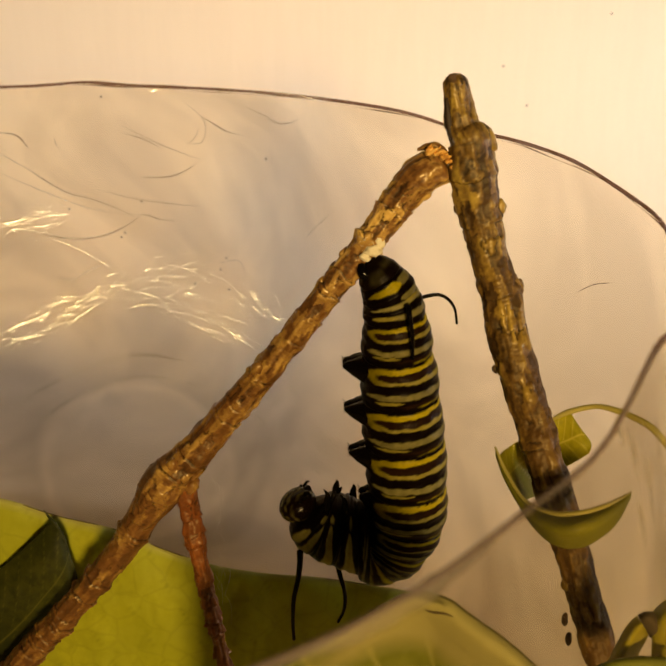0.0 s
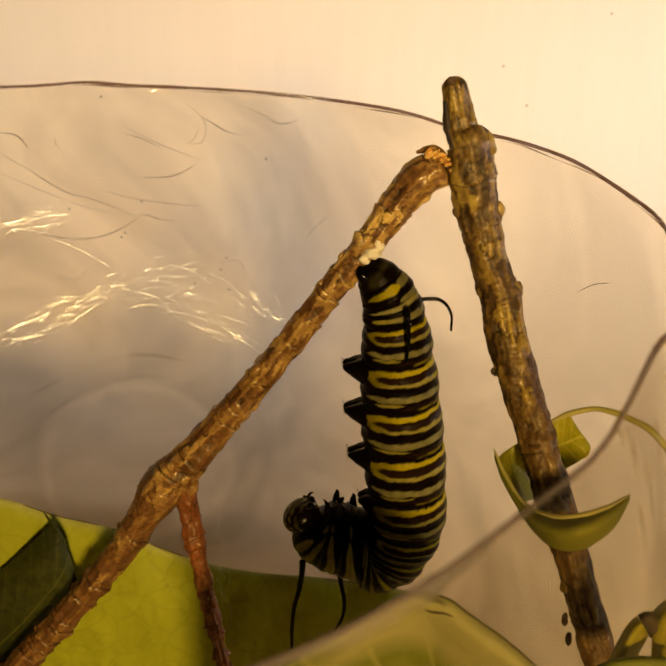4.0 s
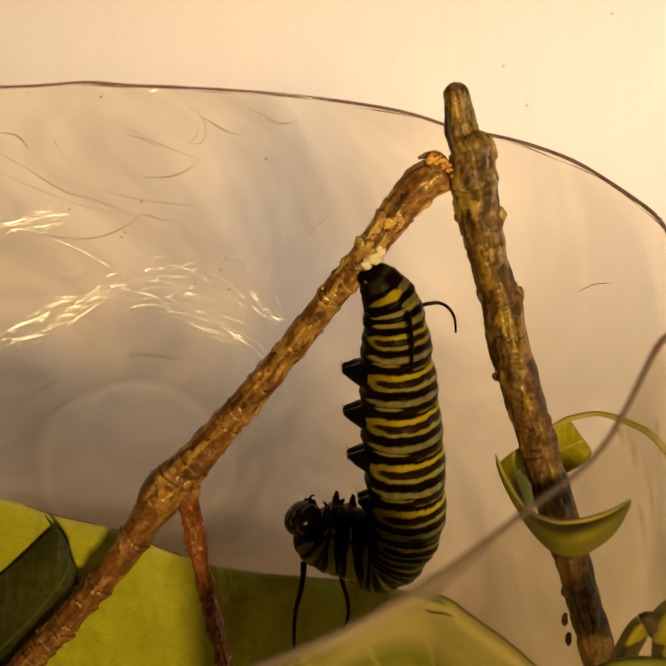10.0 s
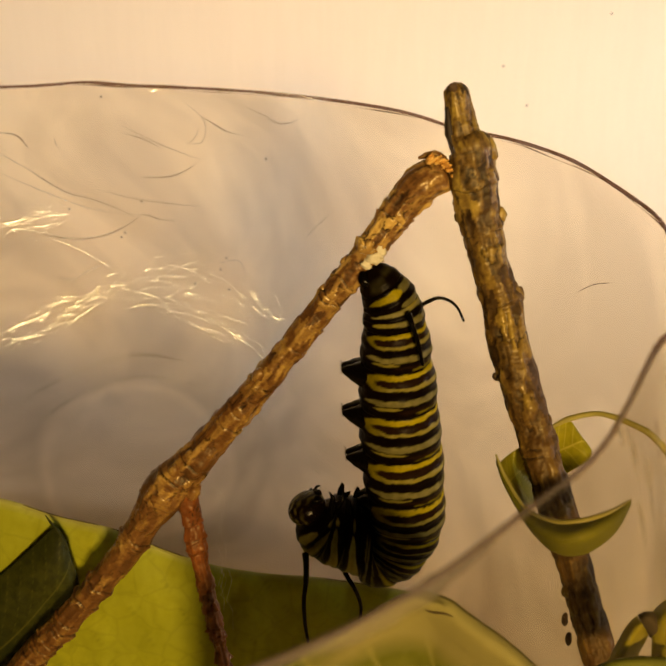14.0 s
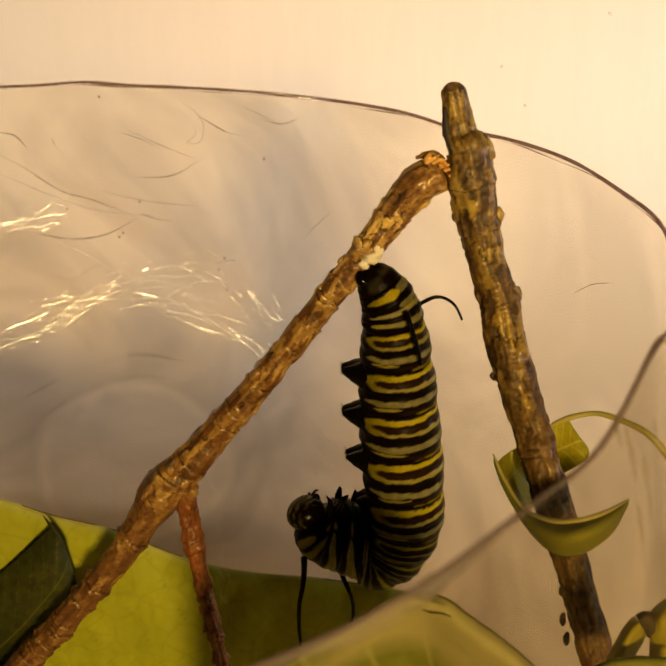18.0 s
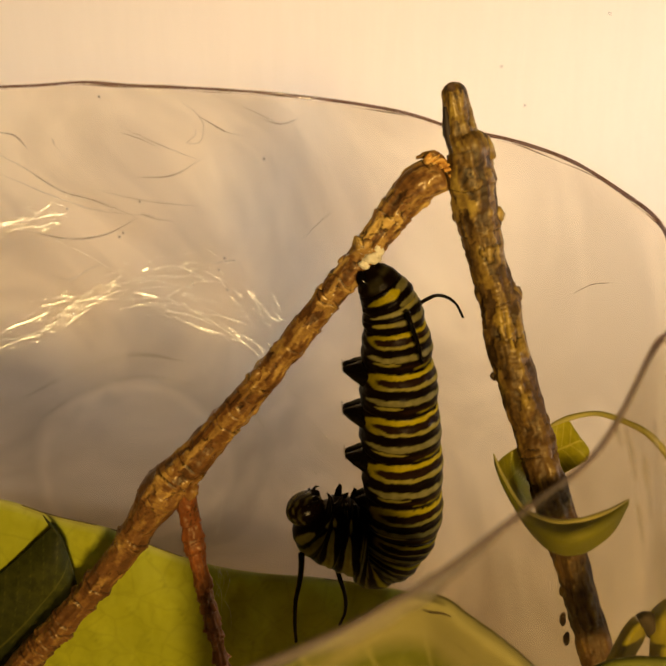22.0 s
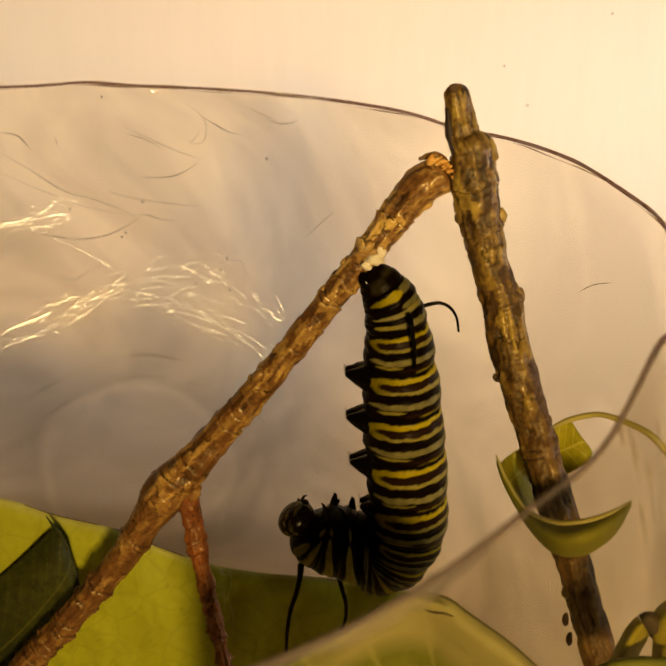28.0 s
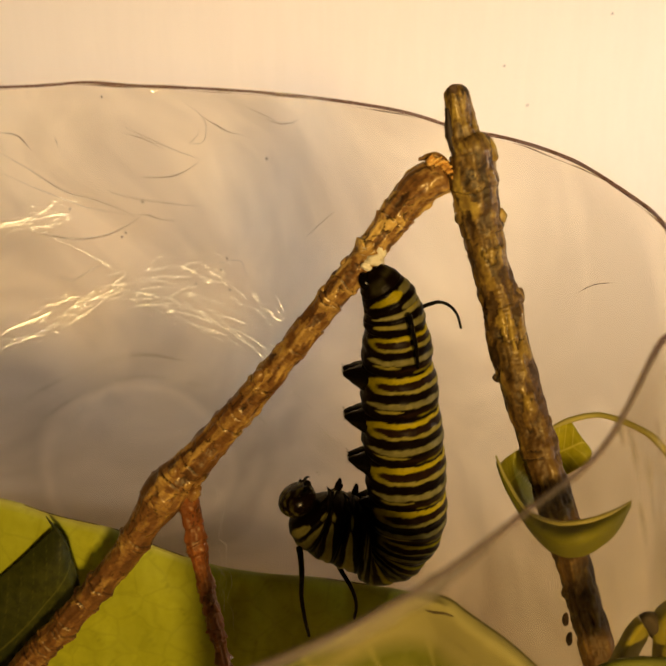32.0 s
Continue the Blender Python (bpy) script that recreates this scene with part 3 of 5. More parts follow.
def twig_leaves():
    # dark leaf folded behind the branch
    part("dark_leaf", loft([[spot(-37.15, -27.35, 5.2), spot(-33.71, -24.42, 5.2), spot(-30.7, -21.76, 5.2), spot(-28.9, -20.12, 5.6), spot(-28.21, -19.44, 6)],
                            [spot(-37.15, -29.93, 3.6), spot(-33.71, -27.78, 3.4), spot(-30.7, -25.2, 3.4), spot(-28.12, -22.62, 3.8), spot(-27.18, -20.81, 5)],
                            [spot(-37.15, -33.37, 3.4), spot(-33.28, -31.22, 3.2), spot(-29.84, -28.21, 3.2), spot(-27.26, -25.2, 3.6), spot(-26.49, -22.7, 4.8)],
                            [spot(-37.15, -38.53, 4), spot(-32.85, -35.09, 4), spot(-29.41, -30.79, 4), spot(-26.62, -27.35, 4), spot(-25.63, -25.54, 4)]], 60, 50, 0.2, 0.25, ribs(7, 0.55, 0.5, 0.006)), LEAF_DARK, TWIG, "dark green folded leaf, upper side out")
    part("leaf_tip", tube([spot(-29.15, -18.4, 6.2), spot(-28.64, -19.09, 6), spot(-28.04, -19.82, 5.6), spot(-27.26, -20.98, 5), spot(-26.83, -21.84, 4.6)], [0.05, 0.16, 0.25, 0.22, 0.1], 8, 0.2), LEAF_DARK, TWIG)
    # small leaf curled like a saddle round the stem
    part("curled_leaf", loft([[spot(16.51, -12.38, -12), spot(17.54, -14.88, -14), spot(19.39, -17.72, -17), spot(22.19, -19.01, -20), spot(24.98, -19.01, -21), spot(27.78, -18.15, -20), spot(30.1, -16.86, -17)],
                              [spot(16.47, -12.81, -12), spot(17.46, -15.39, -15), spot(19.61, -18.83, -19), spot(22.27, -20.55, -22), spot(25.2, -20.64, -23), spot(28.21, -19.18, -21), spot(30.14, -17.11, -17)],
                              [spot(16.51, -13.33, -12), spot(17.72, -16.17, -14.5), spot(20.38, -20.38, -18), spot(22.53, -22.19, -20), spot(25.46, -22.27, -20), spot(28.21, -20.38, -19), spot(30.1, -17.46, -17)]], 80, 30, 0.28, 0.12, None,
                             lambda u, v: max(0.0, 1 - v * 9) * 0.7), LEAF_CURL, TWIG, "soft yellow-green leaf curled round the stem")
    part("leaf_edge", tube([spot(16.43, -12.21, -12.2), spot(17.54, -14.83, -14.2), spot(19.39, -17.67, -17.2), spot(22.19, -18.96, -20.2), spot(24.98, -18.96, -21.2), spot(27.78, -18.1, -20.2), spot(30.14, -16.81, -17)],
                           [0.086, 0.215, 0.258, 0.258, 0.258, 0.215, 0.086], 8, 0.3), LEAF_RIM, TWIG, "pale thickened edge")
    part("leaf_back", loft([[spot(16.6, -13.24, -12), spot(17.89, -12.13, -8), spot(19.61, -11.27, -6), spot(21.33, -11.01, -5)], [spot(17.46, -15.14, -13), spot(18.58, -14.45, -8), spot(19.82, -13.8, -6), spot(21.54, -13.59, -5)],
                            [spot(19.18, -17.89, -15), spot(19.61, -17.54, -10), spot(20.55, -17.11, -7), spot(21.76, -16.86, -6)]], 40, 40, 0.22, 0.15, ribs(4, 0.4, 0.5, 0.012)), LEAF_FRESH, TWIG)
    part("leaf_lobe", loft([[spot(20.9, -9.72, -5), spot(22.62, -9.12, -5), spot(23.65, -8.77, -5), spot(24.17, -8.86, -5)], [spot(20.9, -11.44, -5), spot(22.96, -10.79, -5.5), spot(24.34, -10.32, -6), spot(25.11, -10.32, -6)],
                            [spot(21.11, -13.16, -5), spot(23.13, -12.51, -6), spot(24.98, -11.78, -7), spot(26.14, -11.78, -7)], [spot(21.76, -15.31, -6), spot(23.26, -14.36, -6.5), spot(24.77, -13.5, -7.5), spot(25.89, -12.81, -8)]], 50, 50, 0.22, 0.15,
                           ribs(5, 0.52, 0.6, 0.014)), LEAF_FRESH, TWIG, "back lobe of the leaf with pale veins")
    part("leaf_margin", tube([spot(22.19, -9.37, -5.4), spot(23.91, -8.6, -5.6), spot(26.49, -8.08, -6), spot(28.42, -8.43, -7), spot(30.36, -9.2, -8), spot(32.29, -10.32, -9), spot(34.23, -12.64, -10), spot(35.09, -14.88, -11)],
                             [0.172, 0.301, 0.258, 0.301, 0.301, 0.344, 0.344, 0.258], 12, 0.3), LEAF_RIM, TWIG, "thin rolled yellow-green margin")


twig_leaves()


# ---- loose leaves in the tub ----
def big_leaf():
    t = thing("broad_leaf", spot(-15, -45, 5), "broad yellow-green leaf with its pale underside out", "leaf", "leaves in the tub")
    part("blade", loft([[spot(-44.89, -14.88, 8), spot(-33.71, -16.68, 8), spot(-28.12, -18.4, 8), spot(-22.1, -19.82, 8), spot(-17.37, -21.76, 8), spot(-12.21, -23.43, 8), spot(-7.05, -24.29, 8), spot(-1.89, -24.68, 8), spot(3.7, -25.46, 8), spot(9.72, -26.49, 8)],
                                    [spot(-44.89, -17.03, 7), spot(-33.71, -18.96, 7), spot(-28.12, -20.55, 7), spot(-22.1, -21.97, 7), spot(-17.37, -23.69, 7), spot(-12.21, -25.2, 7), spot(-7.05, -26.06, 7), spot(-1.89, -26.49, 7), spot(3.7, -27.35, 7), spot(9.72, -28.64, 6)],
                                    [spot(-44.89, -25.63, 6), spot(-33.71, -26.49, 6), spot(-28.12, -27.35, 6), spot(-22.1, -28.21, 6), spot(-17.37, -29.07, 6), spot(-12.21, -29.93, 6), spot(-7.05, -30.36, 6), spot(-1.89, -30.79, 6), spot(3.7, -31.65, 5.5), spot(9.72, -32.94, 5)],
                                    [spot(-44.89, -39.39, 5), spot(-33.71, -39.39, 5), spot(-28.12, -39.39, 5), spot(-22.1, -39.39, 5), spot(-17.37, -39.39, 5), spot(-12.21, -39.39, 5), spot(-7.05, -39.39, 5), spot(-1.89, -39.39, 5), spot(3.7, -39.39, 5), spot(9.72, -39.39, 5)],
                                    [spot(-42.31, -52.29, 5), spot(-33.71, -52.29, 5), spot(-28.12, -52.29, 5), spot(-22.1, -52.29, 5), spot(-17.37, -52.29, 5), spot(-12.21, -52.29, 5), spot(-7.05, -52.29, 5), spot(-1.89, -52.29, 5), spot(3.7, -52.29, 5), spot(9.72, -52.29, 5)]],
                                   150, 90, 0.3, 0.5, ribs(9, 0.75, -0.5, 0.003), lambda u, v: max(0.0, 1 - v * 60) * 0.6, seed=2), LEAF_PALE, t)
    part("margin", tube([spot(-42.31, -15.31, 8), spot(-33.71, -16.73, 8), spot(-28.12, -18.45, 8), spot(-22.1, -19.87, 8), spot(-17.37, -21.8, 8), spot(-12.21, -23.48, 8), spot(-7.05, -24.34, 8), spot(-1.89, -24.72, 8), spot(3.7, -25.5, 8)],
                        [0.06] * 9, 8, 0.5), LEAF_DEAD, t, "thin browned edge")
    return t


def front_leaf():
    t = thing("pale_leaf", spot(2, -45, -20), "pale green leaf with a rolled tan margin", "leaf", "leaves in the tub")
    part("blade", loft([[spot(-13.07, -36.81, -24.6), spot(-6.19, -34.0, -24.6), spot(-1.03, -31.2, -24.6), spot(3.27, -28.6, -24.6), spot(7.14, -26.5, -24.6), spot(10.79, -26.5, -25.6), spot(13.8, -28.42, -26.6), spot(17.03, -30.7, -27.6), spot(20.55, -33.71, -28.6), spot(23.91, -37.67, -29.6)],
                                   [spot(-13.07, -37.24, -25.4), spot(-6.19, -34.5, -25.4), spot(-1.03, -31.9, -25.4), spot(3.27, -29.3, -25.4), spot(7.14, -27.2, -25.4), spot(10.58, -27.5, -26.4), spot(13.16, -29.5, -27.4), spot(16.17, -31.65, -28.4), spot(19.39, -34.23, -29.4), spot(22.62, -38.1, -30.4)],
                                   [spot(-13.07, -38.1, -24.4), spot(-6.19, -35.2, -24.4), spot(-1.03, -32.9, -24.4), spot(3.27, -30.4, -24.4), spot(6.92, -28.9, -24.4), spot(9.72, -28.98, -25.4), spot(12.3, -30.79, -26.4), spot(15.09, -32.94, -27.4), spot(17.89, -35.3, -28.4), spot(20.9, -38.96, -29.4)],
                                   [spot(-13.07, -40.25, -22.6), spot(-6.19, -37.67, -22.6), spot(-1.03, -35.95, -22.6), spot(3.27, -34.23, -22.6), spot(6.71, -33.37, -22.6), spot(9.29, -33.8, -22.6), spot(11.44, -35.09, -23.6), spot(14.02, -36.81, -24.6), spot(16.17, -38.96, -25.6), spot(18.75, -41.11, -26.6)],
                                   [spot(-13.07, -47.99, -18), spot(-6.19, -47.13, -18), spot(-1.03, -46.27, -18), spot(3.27, -45.84, -18), spot(6.71, -45.84, -18), spot(9.29, -45.84, -18), spot(11.44, -46.27, -18), spot(14.02, -46.7, -18), spot(16.17, -47.13, -18), spot(18.75, -47.99, -18)]],
                                  120, 80, 0.3, 0.2, ribs(6, 0.9, -0.35, 0.011), lambda u, v: max(0.0, min(1.0, (0.30 - v) * 9)) * max(0.0, min(1.0, (u - 0.25) * 5)) * 0.85, seed=7), LEAF_SOFT, t)
    part("blemish", tube([spot(9.29, -28.04, -28.0), spot(10.23, -28.29, -28.2), spot(11.22, -28.38, -28.3), spot(12.13, -28.72, -28.4)], [0.04, 0.11, 0.09, 0.05], 8, 0.2), LEAF_DEAD, t, "dark brown dried blemish")
    return t


def yellow_leaf():
    t = thing("yellow_leaf", spot(31, -35, -26), "yellowing leaf with a withered brown curl", "leaf", "leaves in the tub")
    part("blade", loft([[spot(27.56, -33.8, -24), spot(28.85, -31, -24), spot(30.01, -29.15, -24), spot(30.79, -28.64, -24)], [spot(28.21, -34.23, -25), spot(29.5, -32.08, -26), spot(30.57, -30.36, -26), spot(31.3, -29.5, -26)],
                        [spot(29.5, -34.66, -24), spot(30.79, -32.72, -24), spot(31.65, -31.22, -24), spot(31.99, -30.36, -24)]], 40, 30, 0.25, 0.2), LEAF_YELLOW, t)
    part("side_blade", loft([[spot(32.08, -28.64, -24), spot(33.37, -27.35, -24), spot(35.09, -26.49, -24), spot(37.67, -26.06, -24)], [spot(32.29, -30.36, -25), spot(33.58, -29.5, -26), spot(35.09, -29.07, -26), spot(37.67, -28.64, -26)],
                             [spot(32.08, -35.09, -24), spot(33.8, -34.66, -24), spot(35.52, -34.23, -24), spot(37.67, -33.8, -24)]], 40, 30, 0.25, 0.2), LEAF_YELLOW, t)
    part("withered_curl", loft([[spot(30.87, -28.55, -24.5), spot(31.65, -28.21, -25), spot(32.51, -28.38, -25), spot(33.02, -29.15, -24.5)], [spot(31.13, -29.15, -25.5), spot(31.82, -29.15, -26), spot(32.51, -29.5, -26), spot(32.94, -30.1, -25.5)],
                                [spot(31.99, -30.79, -24), spot(32.29, -31, -24.5), spot(32.59, -31.13, -24.5), spot(32.85, -31, -24)]], 24, 24, 0.2, 0.3), LEAF_DEAD, t, "withered dark brown curl")
    part("lower_blade", loft([[spot(25.63, -34.23, -27), spot(28.21, -33.2, -27), spot(30.79, -32.77, -27), spot(35.09, -32.94, -27)], [spot(26.06, -34.87, -28), spot(28.21, -33.8, -28.5), spot(30.79, -33.45, -28.5), spot(35.09, -33.58, -28)],
                              [spot(26.49, -36.81, -27), spot(28.21, -36.38, -27), spot(30.79, -36.16, -27), spot(35.09, -36.16, -27)]], 40, 24, 0.25, 0.2), LEAF_SOFT, t)
    return t


BROAD = big_leaf()
front_leaf()
yellow_leaf()


# ---- creases, glints on scratches, pale streaks and specks ----
def streak(points, width, flat=0.3, ends=0.06, out=None):
    """A low ridge lying flat along the tub's wall, uneven and thinning to its ends."""
    count = max(7, int(sum((q - p).length for p, q in zip(points, points[1:])) / 0.3))
    line = spline(points, count)
    verts, around = [], 8
    for i, p in enumerate(line):
        k = i / (count - 1)
        tan = (line[min(i + 1, count - 1)] - line[max(i - 1, 0)]).normalized()
        facing = out or Vector((TUB_X - p.x, TUB_Y - p.y, 0)).normalized()
        side = tan.cross(facing).normalized()
        w = width * (ends + (1 - ends) * math.sin(math.pi * k) ** 0.8) * (0.8 + 0.5 * noise.noise(p * 0.7))
        verts += [p + side * (w * math.cos(2 * math.pi * j / around)) + facing * (flat * w * math.sin(2 * math.pi * j / around)) for j in range(around)]
    faces = [(i * around + j, i * around + (j + 1) % around, (i + 1) * around + (j + 1) % around, (i + 1) * around + j) for i in range(count - 1) for j in range(around)]
    return verts, faces + [tuple(range(around - 1, -1, -1)), tuple((count - 1) * around + j for j in range(around))]


def facets(points, width, rng):
    """Glints put in along a broken scratched line: short flat mirror splinters turned to the lamp."""
    total = sum((q - p).length for p, q in zip(points, points[1:]))
    line = spline(points, max(6, int(total / 0.15)))
    shapes, i = [], 0
    while i < len(line) - 3:
        k = min(len(line) - 1, i + rng.randint(9, 30))
        mid = line[(i + k) // 2]
        out = (Vector((13 + rng.gauss(0, 8), -138, 104 + rng.gauss(0, 8))) - mid).normalized()
        bit = [mid + (q - mid) - out * ((q - mid).dot(out)) + out * 0.3 for q in (line[i], mid, line[k])]
        shade = 0.35 + math.sin(math.pi * (0.1 + 0.8 * (i + k) / 2 / len(line)))
        shapes.append(streak(bit, width * shade * rng.uniform(0.35, 0.9), 0.25, 0.05, out))
        i = k - 1 + rng.choice((-4, -2, 0, 1, 3))
    return shapes


def on_near_wall(u, v, inset=0.5):
    """A place on the near inner side of the tub's wall."""
    way = Vector((u, 0, 0)) + REACH * AHEAD + v * ABOVE
    ex, ey, p = EYE.x - TUB_X, EYE.y - TUB_Y, Vector((0, 0, TUB_RIM))
    a, b = way.x ** 2 + way.y ** 2, ex * way.x + ey * way.y
    for _ in range(6):
        r = tub_radius(p.z) - inset
        p = EYE + way * ((-b - math.sqrt(max(0.0, b * b - a * (ex * ex + ey * ey - r * r)))) / a)
    return p


def tub_marks():
    dark = [([on_wall(-13.5, 22.02), on_wall(-12.21, 21.24), on_wall(-10.71, 20.38), on_wall(-9.2, 19.99)], 0.085), ([on_wall(-6.97, 21.71), on_wall(-5.76, 21.24), on_wall(-4.47, 21.24), on_wall(-3.27, 21.76)], 0.06), ([on_wall(-19.52, 15.74), on_wall(-17.16, 15.78), on_wall(-15.44, 16.17), on_wall(-13.5, 17.37)], 0.07),
            ([on_wall(-20.04, 11.87), on_wall(-18.88, 11.95), on_wall(-17.59, 11.52), on_wall(-16, 11.39)], 0.075), ([on_wall(-31.13, 10.49), on_wall(-26.83, 9.55), on_wall(-23.39, 9.8), on_wall(-20.81, 10.92), on_wall(-19.52, 11.87)], 0.10), ([on_wall(-33.71, 18.15), on_wall(-31.13, 16.73), on_wall(-27.26, 14.36), on_wall(-24.25, 13.5), on_wall(-19.95, 11.87)], 0.075),
            ([on_wall(-21.67, 20.3), on_wall(-19.52, 19.74), on_wall(-17.16, 18.58)], 0.05), ([on_wall(-28.21, 19.87), on_wall(-28.04, 19.09), on_wall(-27.61, 18.58)], 0.05), ([on_wall(-33.71, 20.3), on_wall(-31.99, 19.95), on_wall(-30.7, 18.58)], 0.12), ([on_wall(-14.79, 19.09), on_wall(-13.85, 19.95), on_wall(-13.67, 20.81)], 0.04)]
    for loop in ([(-15.2, 23.4), (-13.5, 22.1), (-12.9, 20.8), (-13.3, 19.3), (-14.8, 19.2)], [(-33.7, 16.2), (-29.0, 14.2), (-24.5, 12.6), (-20.0, 11.9)], [(-8.9, 22.9), (-6.5, 21.8), (-5.2, 21.0)], [(-21.5, 21.0), (-17.0, 18.9), (-13.0, 17.4)],
                 [(-24.0, 14.6), (-20.0, 13.6), (-14.5, 12.9), (-13.2, 13.2)], [(-28.6, 6.0), (-26.4, 5.4), (-24.6, 6.4), (-23.0, 7.0)], [(-12.0, 7.0), (-9.5, 7.3), (-8.8, 5.6)], [(-3.0, 9.5), (-1.2, 11.2), (0.2, 12.4)], [(24.5, 4.0), (26.4, 4.9), (28.6, 5.1)]):
        dark.append(([on_wall(*p) for p in loop], 0.045))
    for pts, w in dark:
        part("crease", streak(pts, w), CREASE_PLASTIC, TUB)
    glints = [([on_wall(-33.71, 11.01), on_wall(-31.78, 11.35), on_wall(-30.62, 11.7)], 0.11), ([on_wall(-31.56, 11.18), on_wall(-29.84, 11.61), on_wall(-28.12, 12.04)], 0.10), ([on_wall(-30.7, 11.44), on_wall(-28.55, 11.87), on_wall(-26.62, 12.08)], 0.05), ([on_wall(-32.85, 0.34), on_wall(-30.7, 1.2), on_wall(-28.64, 2.06)], 0.13),
              ([on_wall(-33.71, -1.63), on_wall(-31.56, -0.69), on_wall(-29.2, -0.17)], 0.10), ([on_wall(-33.71, -0.69), on_wall(-31.13, -0.34), on_wall(-28.12, 0.6)], 0.08), ([on_wall(-26.19, 3.1), on_wall(-24.25, 3.53), on_wall(-22.1, 4.39)], 0.09), ([on_wall(-24.68, 3.27), on_wall(-24.17, 3.44), on_wall(-23.74, 3.48)], 0.12),
              ([on_wall(-21.46, 2.32), on_wall(-19.52, 2.84), on_wall(-17.16, 2.92)], 0.07), ([on_wall(-20.81, 3.35), on_wall(-18.66, 3.53), on_wall(-17.37, 3.53)], 0.07), ([on_wall(-19.18, 6.28), on_wall(-18.75, 6.45), on_wall(-18.32, 6.66)], 0.11), ([on_wall(-16, 6.88), on_wall(-14.36, 6.36), on_wall(-12.81, 5.5)], 0.11),
              ([on_wall(-18.15, 7.65), on_wall(-17.63, 7.74), on_wall(-17.2, 7.7)], 0.08), ([on_wall(-8.56, 4.47), on_wall(-7.91, 3.53), on_wall(-7.14, 2.32)], 0.11), ([on_wall(-8.08, 4.39), on_wall(-7.65, 3.44), on_wall(-6.84, 2.75)], 0.09), ([on_wall(-6.36, 1.81), on_wall(-5.76, 1.46), on_wall(-5.16, 1.16)], 0.10),
              ([on_wall(-5.98, 4.04), on_wall(-5.5, 3.1), on_wall(-4.99, 1.98)], 0.06), ([on_wall(-7.7, -8.34), on_wall(-7.14, -8.94), on_wall(-6.71, -9.8)], 0.10), ([on_wall(-5.33, -14.53), on_wall(-4.73, -14.88), on_wall(-4.04, -15.35)], 0.10), ([on_wall(-16.08, -9.55), on_wall(-15.74, -9.8), on_wall(-15.44, -10.02)], 0.07),
              ([on_wall(-11.7, -5.33), on_wall(-11.61, -5.76), on_wall(-11.52, -6.19)], 0.06), ([on_wall(-1.68, -0.34), on_wall(-1.38, -0.6), on_wall(-1.03, -0.82)], 0.11), ([on_wall(-6.41, -8.94), on_wall(-5.76, -9.46), on_wall(-5.12, -10.32)], 0.05), ([on_wall(-2.11, -13.85), on_wall(-1.68, -14.1), on_wall(-1.38, -14.45)], 0.08),
              ([on_wall(-15.44, 1.25), on_wall(-13.07, 0.52), on_wall(-8.99, -0.9)], 0.045), ([on_wall(-14.79, 2.67), on_wall(-12.21, 1.25), on_wall(-9.2, -0.69)], 0.055), ([on_wall(-13.07, 6.45), on_wall(-10.92, 5.33), on_wall(-8.77, 3.35)], 0.05), ([on_wall(-5.33, -4.56), on_wall(-3.61, -6.28), on_wall(-2.11, -7.78)], 0.05),
              ([on_wall(-4.04, -6.71), on_wall(-2.32, -8.64), on_wall(0.26, -11.22)], 0.035), ([on_wall(-28.55, 9.63), on_wall(-25.54, 8.34), on_wall(-21.67, 6.19)], 0.05), ([on_wall(-33.71, -11.52), on_wall(-31.99, -11.35), on_wall(-30.27, -11.27)], 0.05), ([on_wall(-28.98, -17.54), on_wall(-26.83, -16.86), on_wall(-24.68, -16.25)], 0.05),
              ([on_wall(-27.26, -8.64), on_wall(-26.06, -8.08), on_wall(-25.46, -7.35)], 0.06), ([on_wall(-1.03, -9.72), on_wall(-0.39, -10.58), on_wall(0.26, -11.44)], 0.06), ([on_wall(-16.51, -18.66), on_wall(-16.34, -18.79), on_wall(-16.17, -18.92)], 0.10), ([on_wall(-15.22, 4.04), on_wall(-12.21, 3.1), on_wall(-9.63, 1.68)], 0.04)]
    rng = random.Random(21)
    for pts, w in glints:
        for bit in facets(pts, w * 0.66, rng):
            part("scratch_glint", bit, GLINT_PLASTIC, TUB)
    # pale upright streaks on the near wall
    for (u, v, du, dv, w) in ((29.8, -9.5, 1.1, -5.5, 0.45), (31.6, -12, 0.9, -7.5, 0.6), (32.6, -8.5, 0.5, -4.0, 0.35), (30.9, -17.0, 0.8, -5.0, 0.4), (28.6, -8.5, 0.7, -3.0, 0.3)):
        part("pale_haze", streak([on_near_wall(u, v), on_near_wall(u + du * 0.6, v + dv * 0.5), on_near_wall(u + du, v + dv)], w, 0.1), PALE_PLASTIC, TUB)
    # a pale haze band added under the near lip to widen its blurred edge
    part("pale_haze", streak([on_near_wall(*p) for p in ((17.5, -19.9), (13.0, -23.6), (8.5, -26.9), (3.0, -30.0), (-2.0, -32.2), (-7.0, -34.0))], 0.75, 0.1), HAZE_PLASTIC, TUB)
    # two glints put in as mirror splinters along the cut edge
    for run in ([(-19.0, 24.75), (-18.3, 24.5), (-17.6, 24.7)], [(-6.2, 24.25), (-4.6, 24.15), (-2.8, 23.9), (-1.6, 23.6)]):
        for bit in facets([on_wall(*p) for p in run], 0.09, rng):
            part("scratch_glint", bit, GLINT_PLASTIC, TUB)
